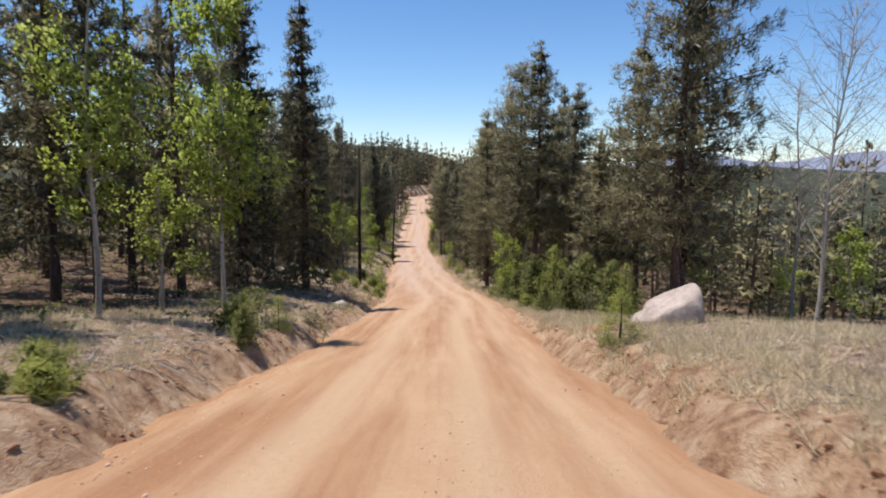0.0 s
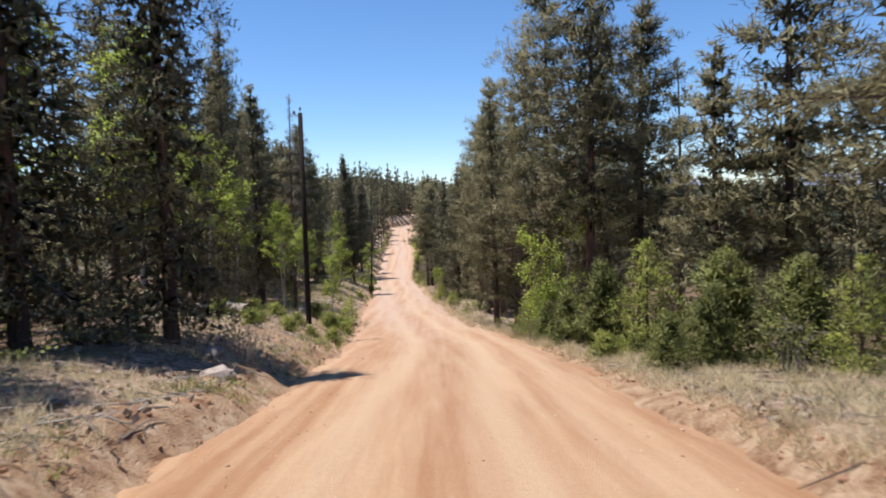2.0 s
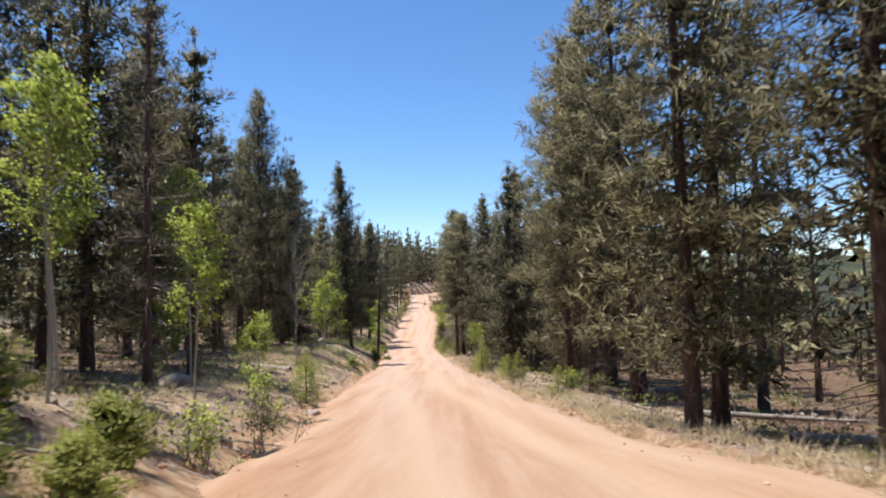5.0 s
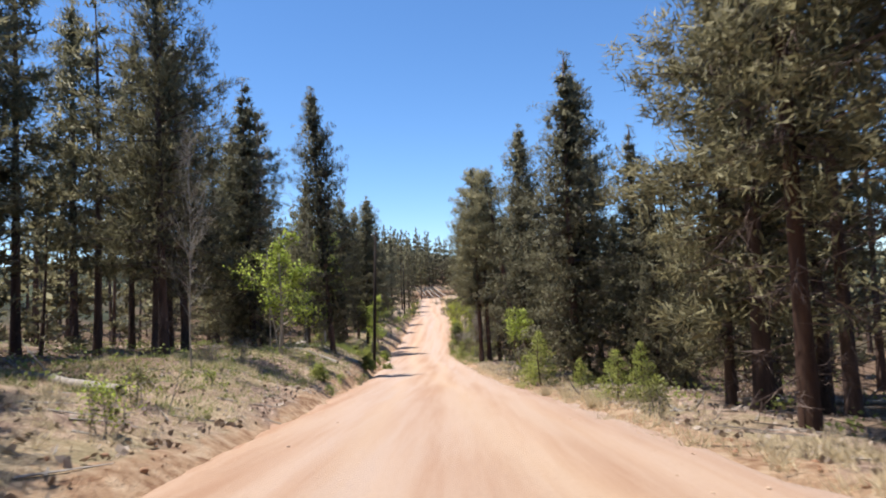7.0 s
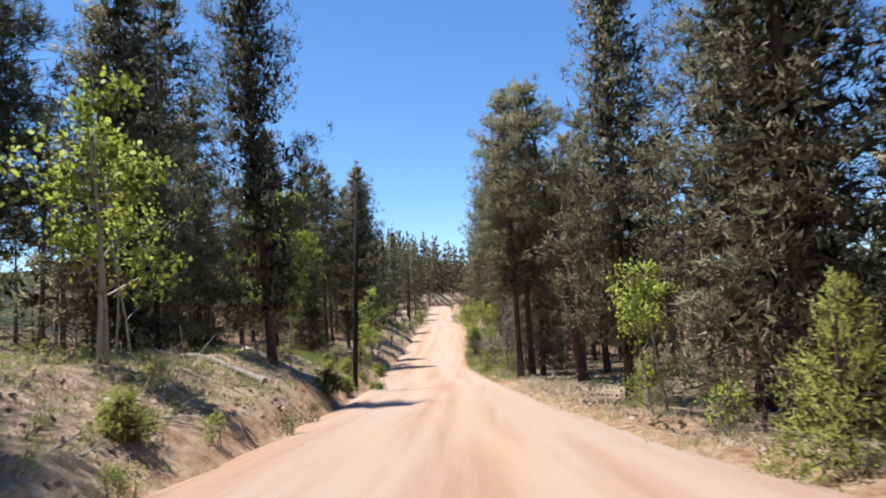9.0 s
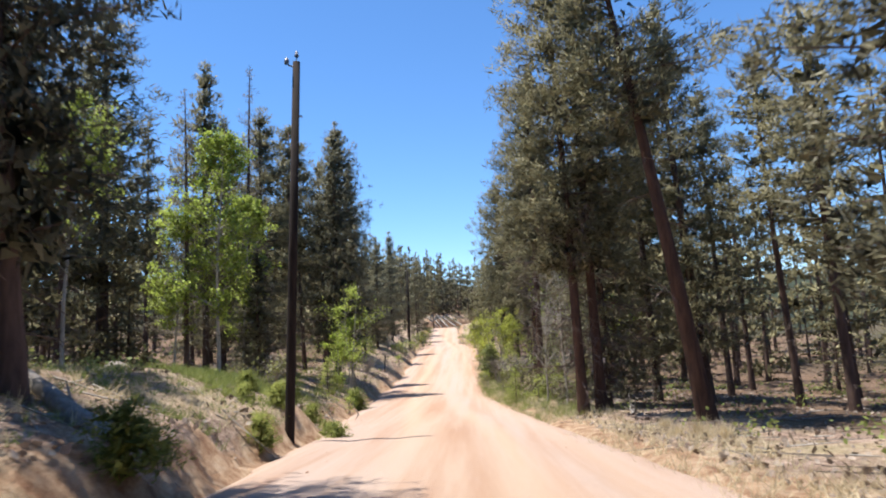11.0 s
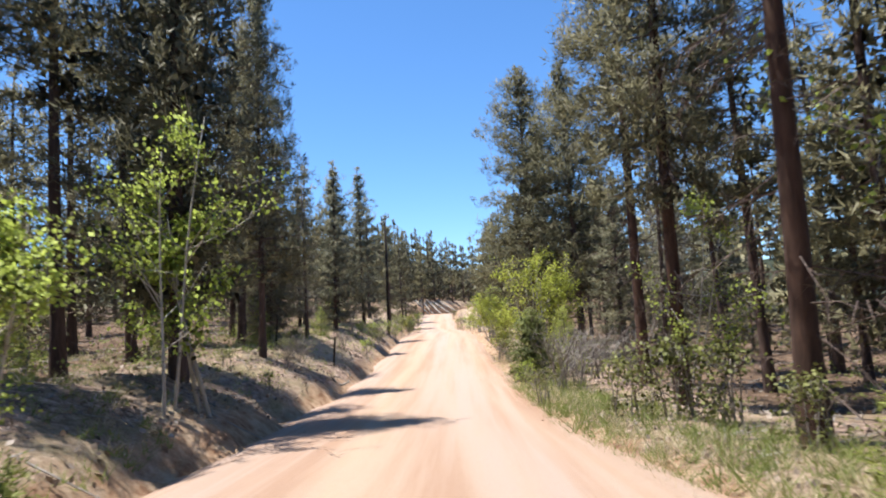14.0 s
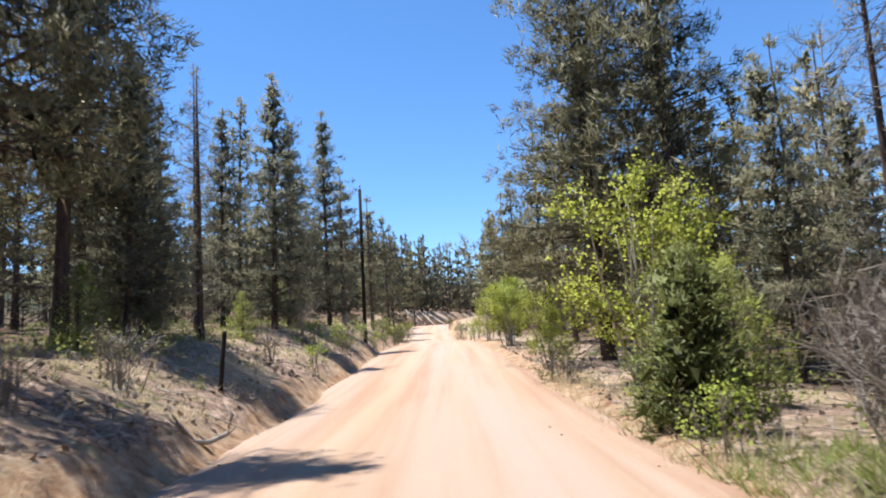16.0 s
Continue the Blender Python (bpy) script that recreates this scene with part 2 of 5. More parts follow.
def spikes(base, way, length, width, rng):
    """One thin pointed blade (a triangle) from each base point along its way."""
    base, way = np.asarray(base), np.asarray(way)
    side = np.cross(way, rng.normal(size=way.shape))
    side /= np.linalg.norm(side, axis=1)[:, None] + 1e-9
    length, width = np.broadcast_to(length, len(base))[:, None], np.broadcast_to(width, len(base))[:, None]
    v = np.stack([base - side * width / 2, base + side * width / 2, base + way * length], 1).reshape(-1, 3)
    return v, np.arange(len(base) * 3).reshape(-1, 3)


def leaves(at, size, rng):
    """A small pointed leaf of two triangles at each point."""
    n = len(at)
    a = rng.normal(size=(n, 3))
    a[:, 2] -= 0.3
    a /= np.linalg.norm(a, axis=1)[:, None]
    b = np.cross(a, rng.normal(size=(n, 3)))
    b /= np.linalg.norm(b, axis=1)[:, None]
    s = (size * rng.uniform(0.6, 1.3, n))[:, None]
    v = np.stack([at - a * s * 0.55, at + b * s * 0.4, at + a * s * 0.55, at - b * s * 0.4], 1).reshape(-1, 3)
    q = np.arange(n)[:, None] * 4
    return v, np.concatenate([q + [0, 1, 2], q + [0, 2, 3]])


def unit(v):
    return v / (np.linalg.norm(v, axis=-1, keepdims=True) + 1e-9)


# ---- terrain: the road's line and the shape of the ground beside it ----
ROAD_Y = (-60, -30, -12, 0, 10, 17.5, 22, 27.5, 32.5, 38, 42.3, 46.3, 52, 59.6, 69.7, 79, 91.3, 104, 116, 121, 126, 136, 143, 155, 165, 178, 190, 200, 208, 222, 250, 300)
ROAD_Z = (9.6, 4.9, 1.9, -0.1, -1.82, -3.0, -3.6, -4.3, -4.95, -5.72, -6.25, -6.85, -7.42, -8.10, -8.95, -9.75, -10.6, -11.25, -11.65, -11.68, -11.62, -11.15, -10.8, -10.2, -9.9, -9.65, -8.8, -7.8, -7.15, -7.0, -6.8, -6.0)
LINE_Y = (-60, 0, 10, 20, 36, 42, 50, 56, 70, 75, 85, 95, 103, 113, 130, 162, 185, 203, 214, 230, 300)
LINE_X = (1.0, -0.3, -0.3, -0.1, -0.1, -0.5, -1.15, -1.6, -2.3, -2.7, -3.2, -3.75, -4.3, -4.95, -5.15, -5.9, -7.0, -7.4, -6.6, -1.5, 40.0)
# bank height two metres out from the edge, and the fall beyond it, left and right
BANK_Y = (-60, 0, 8, 15, 22, 30, 39, 48, 60, 75, 90, 105, 120, 150, 190, 215, 300)
LEFT_H = (0.4, 0.5, 0.66, 0.58, 0.55, 0.85, 1.05, 0.65, 0.65, 1.1, 1.45, 1.2, 1.3, 1.5, 1.5, 2.4, 2.0)
LEFT_S = (0.02, 0.02, 0.02, 0.02, 0.04, 0.06, 0.08, 0.07, 0.06, 0.06, 0.05, 0.04, 0.05, 0.07, 0.07, 0.08, 0.08)
STEEP = (0.6, 0.6, 0.6, 0.7, 0.5, 0.15, 0.0, 0.0, 0.05, 0.2, 0.35, 0.25, 0.2, 0.2, 0.5, 0.5, 0.0)
RIGHT_H = (0.6, 0.6, 0.7, 0.6, 0.25, -0.1, -0.3, -0.25, -0.2, -0.1, 0.0, 0.05, -0.05, 0.0, 0.3, 0.8, 0.8)
RIGHT_S = (0.01, 0.01, 0.0, -0.03, -0.08, -0.10, -0.10, -0.09, -0.08, -0.06, -0.04, -0.03, -0.03, -0.02, 0.03, 0.06, 0.06)
HALF = 2.7


def curve(at, xs, ys):
    """A smooth line through the given points."""
    xs, ys, at = np.array(xs, float), np.array(ys, float), np.asarray(at, float)
    m = np.gradient(ys, xs)
    i = np.clip(np.searchsorted(xs, at) - 1, 0, len(xs) - 2)
    h = xs[i + 1] - xs[i]
    s = np.clip((at - xs[i]) / h, 0, 1)
    return ((2 * s**3 - 3 * s**2 + 1) * ys[i] + (s**3 - 2 * s**2 + s) * h * m[i]
            + (3 * s**2 - 2 * s**3) * ys[i + 1] + (s**3 - s**2) * h * m[i + 1])


def road_x(y):
    return curve(y, LINE_Y, LINE_X)


def road_z(y):
    return curve(y, ROAD_Y, ROAD_Z)


def waves(x, y):
    """Uneven ground, from half a metre to some tens of metres."""
    return (0.10 * np.sin(0.61 * x + 0.37 * y + 1.0) * np.sin(0.43 * y - 0.29 * x)
            + 0.05 * np.sin(1.7 * x - 1.1 * y) * np.sin(1.3 * y + 0.9 * x + 2.0)
            + 0.03 * np.sin(3.9 * x + 2.7 * y) * np.sin(4.3 * y - 2.2 * x))


def smooth(a, b, v):
    s = np.clip((v - a) / (b - a), 0, 1)
    return s * s * (3 - 2 * s)


def ground_z(x, y):
    """Height of the ground sheet; under the road it lies a little lower than the road's own surface."""
    x, y = np.asarray(x, float), np.asarray(y, float)
    off = x - road_x(y)
    wob = 0.22 * np.sin(0.7 * y + 1.0) + 0.13 * np.sin(1.9 * y) + 0.08 * np.sin(4.3 * y + 0.5)
    left = off < 0
    d = np.abs(off) - np.where(left, HALF, HALF - 0.25) - wob
    h = np.where(left, curve(y, BANK_Y, LEFT_H), curve(y, BANK_Y, RIGHT_H))
    s = np.where(left, curve(y, BANK_Y, LEFT_S), curve(y, BANK_Y, RIGHT_S))
    out = np.clip(d - 2.0, 0, None)
    far = 40 * (1 - np.exp(-out / 40))
    cut = curve(y, BANK_Y, STEEP)
    rise = np.where(h > 0, cut * smooth(0.15, 0.9, d) + (1 - cut) * smooth(-0.1, 3.2, d), smooth(0.2, 3.5, d))
    bank = h * rise + s * far
    gully = -0.08 * np.exp(-((d - 0.2) / 0.3) ** 2)
    rough = waves(x, y) * smooth(0.3, 2.5, d)
    base = road_z(y) - 0.10
    hill = 6.0 * smooth(205, 300, y) * smooth(0, 30, np.abs(off)) * np.where(left, 1.0, 0.6)
    hill = hill + np.where(left, 7.0, 4.0 * smooth(55, 80, y)) * smooth(22, 65, np.abs(off))
    return base + np.where(d > 0, 0.10 * smooth(0, 0.6, d), 0) + bank + gully + rough + hill


# ---- kinds of trees, each built once in a few shapes and then copied ----
def crown_blades(rng, H, base, R, shape, count, tufts, blades, blade, width, droop, spread, fill):
    """Needle tufts along the boughs of a conifer. shape: radius against height, from 0 at the crown's base to 1 at the top;
    tufts: how many in all; fill: broader needles close to the trunk for each bough."""
    whorls = max(7, count // 6)
    h = np.clip((np.floor(np.linspace(0, 1, count, endpoint=False) * whorls) + rng.normal(0.5, 0.16, count)) / whorls, 0, 0.985)
    az = np.arange(count) * 2.4 + rng.normal(0, 0.35, count)
    turn = rng.uniform(0, 6.28, 3)
    lump = 1 + 0.16 * np.sin(7 * h + az + turn[0]) + 0.13 * np.sin(17 * h - 2 * az + turn[1]) + 0.08 * np.sin(31 * h + 3 * az + turn[2])
    L = R * np.array([shape(v) for v in h]) * lump * rng.uniform(0.74, 1.1, count) + 0.05
    tilt = 0.95 * h ** 1.3 - droop + rng.normal(0, 0.09, count)
    d = np.stack([np.cos(az) * np.cos(tilt), np.sin(az) * np.cos(tilt), np.sin(tilt)], 1)
    side = np.stack([-np.sin(az), np.cos(az), np.zeros(count)], 1)
    start = np.stack([np.zeros(count), np.zeros(count), (base + (1 - base) * h) * H], 1)
    start[:, 2] = np.minimum(start[:, 2], H - 0.75 * L * np.sin(np.clip(tilt, 0.2, 2)))
    limbs = [(start[i], start[i] + d[i] * L[i] * 0.92 + [0, 0, 0.06 * L[i]], (0.010 + 0.011 * L[i]) * min(1.0, H / 7)) for i in range(count) if L[i] > 0.5]
    # clumps of tufts along each bough, the more the longer it is
    many = np.maximum(1, np.round((1.2 + 2.6 * L) * (1.0 if H > 4 else 2.0))).astype(int)
    k = np.repeat(np.arange(count), many)
    u = rng.uniform(0.22, 1.0, len(k)) ** 0.72
    u[np.cumsum(many) - 1] = 1.0
    reach = (L[k] * u)[:, None]
    mid = start[k] + d[k] * reach + side[k] * (rng.normal(0, spread, len(k)) * L[k] * (0.4 + 0.6 * u))[:, None]
    mid[:, 2] += 0.13 * L[k] * u * u - 0.05 * L[k] * u
    big = np.minimum(1.0, 0.16 + 0.5 * L[k]) * min(1.0, H / 5)
    share = big ** 1.2 * rng.uniform(0.5, 1.3, len(k))
    n = np.maximum(1, np.round(tufts * share / share.sum())).astype(int)
    j = np.repeat(np.arange(len(k)), n)
    at = mid[j] + rng.normal(0, 1, (len(j), 3)) * np.array([0.24, 0.24, 0.11]) * big[j][:, None]
    out = d[k][j]
    short = np.minimum(1.0, 0.45 + 0.75 * L[k][j])
    j = np.repeat(np.arange(len(at)), blades)
    v = len(j)
    way = unit(rng.normal(0, 0.72, (v, 3)) + out[j] * 0.75 + [0, 0, 0.42])
    length = 0.9 * blade * rng.uniform(0.5, 1.25, v) * short[j]
    p, q = [at[j] + rng.normal(0, 0.075, (v, 3)) * short[j][:, None]], [way]
    heart = np.repeat(mid, n, 0)[j]
    face = [unit((p[0] - heart) * 2.4 + out[j] * 0.45 + [0, 0, 0.35] + rng.normal(0, 0.16, (v, 3)))]
    m = 4 * blades
    p.append(np.stack([rng.normal(0, 0.015, m), rng.normal(0, 0.015, m), H * (1 - 0.05 * rng.random(m))], 1))
    q.append(unit(rng.normal(0, 0.3, (m, 3)) + [0, 0, 0.9]))
    face.append(unit(rng.normal(0, 0.6, (m, 3)) + [0, 0, 0.6]))
    length = np.concatenate([length, np.full(m, 0.55 * blade)])
    p, q = np.concatenate(p), np.concatenate(q)
    crown = spikes(p, q, length, width * rng.uniform(0.7, 1.3, len(p)) * (length / blade) ** 0.5, rng)
    if fill:
        j = np.repeat(np.arange(count), fill)
        j = j[L[j] > 0.35]
        at = start[j] + d[j] * (L[j] * rng.uniform(0.05, 0.7, len(j)))[:, None] + rng.normal(0, 0.14, (len(j), 3)) * np.minimum(1, L[j])[:, None]
        crown = joined([crown, spikes(at, unit(rng.normal(0, 0.8, (len(j), 3)) + d[j] * 0.5), max(0.26, 0.9 * blade), max(0.085 if blades > 14 else 0.13, 0.9 * width), rng)])
        face.append(unit(d[j] + rng.normal(0, 0.3, (len(j), 3))))
    return crown[0], crown[1], np.repeat(np.concatenate(face), 3, 0), limbs


def conifer_shape(seed, H=12.0, base=0.3, R=2.0, shape=None, count=60, tufts=500, blades=8, blade=0.36, width=0.06,
                  droop=0.25, spread=0.24, trunk=0.15, dead=26, reach=0.0, fill=20, hair=5):
    """Vertices and triangles of a conifer's trunk, needles and twigs."""
    rng = np.random.default_rng(seed)
    bend = rng.normal(0, 0.07, 2)
    z = np.linspace(-0.4, H * 0.98, 9 if blades > 6 else 5)
    t = np.clip(z / H, 0, 1)
    line = np.stack([bend[0] * np.sin(3 * t), bend[1] * np.sin(2.2 * t), z], 1)
    rad = trunk * (1.02 - t) ** 0.85 + 0.012
    rad[0] *= 1.35
    stem = tube(line, rad, 8 if blades > 6 else 5)
    v, f, face, limbs = crown_blades(rng, H, base, R, shape or full, count, tufts, blades, blade, width, droop, spread, fill)
    wood = [tube([a, b], [r, 0.006], 3) for a, b, r in limbs] if blades > 5 else []
    # dead lower boughs: drooping sticks with a haze of fine twigs
    at, way, size = [], [], []
    for _ in range(dead):
        h, a = rng.uniform(0.05, reach or base + 0.22) * H, rng.uniform(0, 6.28)
        L = rng.uniform(0.25, 1.0) ** 1.2 * R * 0.75 if not reach else rng.uniform(0.6, 1.0) * R * (1.08 - h / H)
        d = np.array([math.cos(a), math.sin(a), rng.normal(-0.22, 0.22)])
        s = np.array([0, 0, h])
        wood.append(tube([s, s + d * L * 0.5, s + d * L + [0, 0, rng.normal(-0.06, 0.08) * L]], [0.011, 0.007, 0.003], 3))
        if hair:
            u = rng.uniform(0.25, 1.0, hair)
            at.append(s + d * (L * u)[:, None])
            way.append(unit(rng.normal(0, 0.7, (hair, 3)) + d * 0.7 + [0, 0, -0.25]))
            size.append(rng.uniform(0.25, 0.6, hair) * L)
    if at:
        wood.append(spikes(np.concatenate(at), np.concatenate(way), np.concatenate(size), 0.016, rng))
    return stem, (v, f, face), joined(wood) if wood else None


def full(h):
    """A pine: broadest at a quarter of the crown, tapering to a rounded point."""
    return (1 - h) ** 0.72 * min(1, 0.62 + 1.8 * h)


def bullet(h):
    return (1 - h ** 2.1) ** 0.9 * min(1, 0.7 + 1.4 * h) * 0.95


def airy(h):
    return (1 - h) ** 0.5 * min(1, 0.45 + 2 * h)


def conifer(name, seed, needles=None, bark=None, grey=False, label="", group="", **form):
    stem, crown, wood = conifer_shape(seed, **form)
    tree = new(name)
    part("trunk", mesh_of("trunk", *stem, bark or BARK, False), tree)
    part("crown", mesh_of("crown", *crown[:2], needles or NEEDLE, normals=crown[2]), tree)
    if wood:
        tagged(part("branchwork", mesh_of("branchwork", *wood, DEADWOOD if grey else DEAD_BOUGH), tree), kind="stuff")
    return tagged(tree, label, "tree", group)


def cone(h):
    return (1 - h) ** 0.85 + 0.03


def broadleaf(name, seed, H=8.0, base=0.25, R=1.5, trunk=0.06, limbs=22, leaf=0.10, count=1700, green=None, bark=None,
              label="", group="", stems=1, twigs=5):
    """Aspen, birch and willow: stems, limbs, twigs and, where green is given, leaves about the twigs."""
    rng = np.random.default_rng(seed)
    tree = new(name)
    wood, tips = [], []
    for s in range(stems):
        off = rng.normal(0, 0.18, 2) * (stems > 1)
        splay = rng.normal(0, 0.13, 2) * (stems > 1) + rng.normal(0, 0.02, 2)
        h = H * (rng.uniform(0.7, 1.0) if s else 1.0)
        z = np.linspace(-0.3, h, 8)
        line = np.stack([off[0] + splay[0] * z + 0.06 * np.sin(z * 1.1 + s), off[1] + splay[1] * z + 0.06 * np.cos(z * 0.9), z], 1)
        rad = trunk * (1.03 - np.clip(z / h, 0, 1)) + 0.006
        stem = tube(line, rad, 6)
        part("trunk", mesh_of("trunk", *stem, bark or BARK_PALE, False), tree)
        for i in range(max(3, limbs // stems)):
            u = rng.uniform(base, 0.97)
            a = i * 2.4 + rng.normal(0, 0.5)
            p0 = np.array([np.interp(u * h, z, line[:, j]) for j in range(3)])
            L = R * (0.35 + math.sin(math.pi * min(1, (u - base) / (1 - base) * 0.8 + 0.2))) * rng.uniform(0.5, 0.9)
            el = rng.uniform(0.35, 0.95)
            d = np.array([math.cos(a) * math.cos(el), math.sin(a) * math.cos(el), math.sin(el)])
            p1 = p0 + d * L * 0.5 + rng.normal(0, 0.05, 3)
            p2 = p0 + d * L + [0, 0, 0.12 * L]
            wood.append(tube([p0, p1, p2], [trunk * 0.35 * (1.1 - u) + 0.007, 0.008, 0.003], 3))
            for _ in range(twigs):
                q = p0 + (p2 - p0) * rng.uniform(0.3, 1.0)
                e = q + unit(rng.normal(0, 1, 3) + d * 0.9) * L * rng.uniform(0.2, 0.5)
                wood.append(tube([q, e], [0.005, 0.002], 3))
                tips.append((q, e))
    tagged(part("branchwork", mesh_of("branchwork", *joined(wood), (bark or BARK_PALE) if not green or bark else TWIG), tree), kind="stuff")
    if green:
        i = rng.integers(0, len(tips), count)
        s = rng.uniform(0.1, 1.15, count)[:, None]
        q, e = np.array([a for a, b in tips])[i], np.array([b for a, b in tips])[i]
        at = q + (e - q) * s + rng.normal(0, 0.09, (count, 3))
        middle = q - unit(e - q) * [0.3 * R, 0.3 * R, 0.1 * R]
        face = unit(unit(at - middle) + [0, 0, 0.45] + rng.normal(0, 0.3, (count, 3)))
        part("crown", mesh_of("crown", *leaves(at, leaf, rng), green, normals=np.repeat(face, 4, 0)), tree)
    return tagged(tree, label, "tree" if H > 2.6 else "shrub", group)


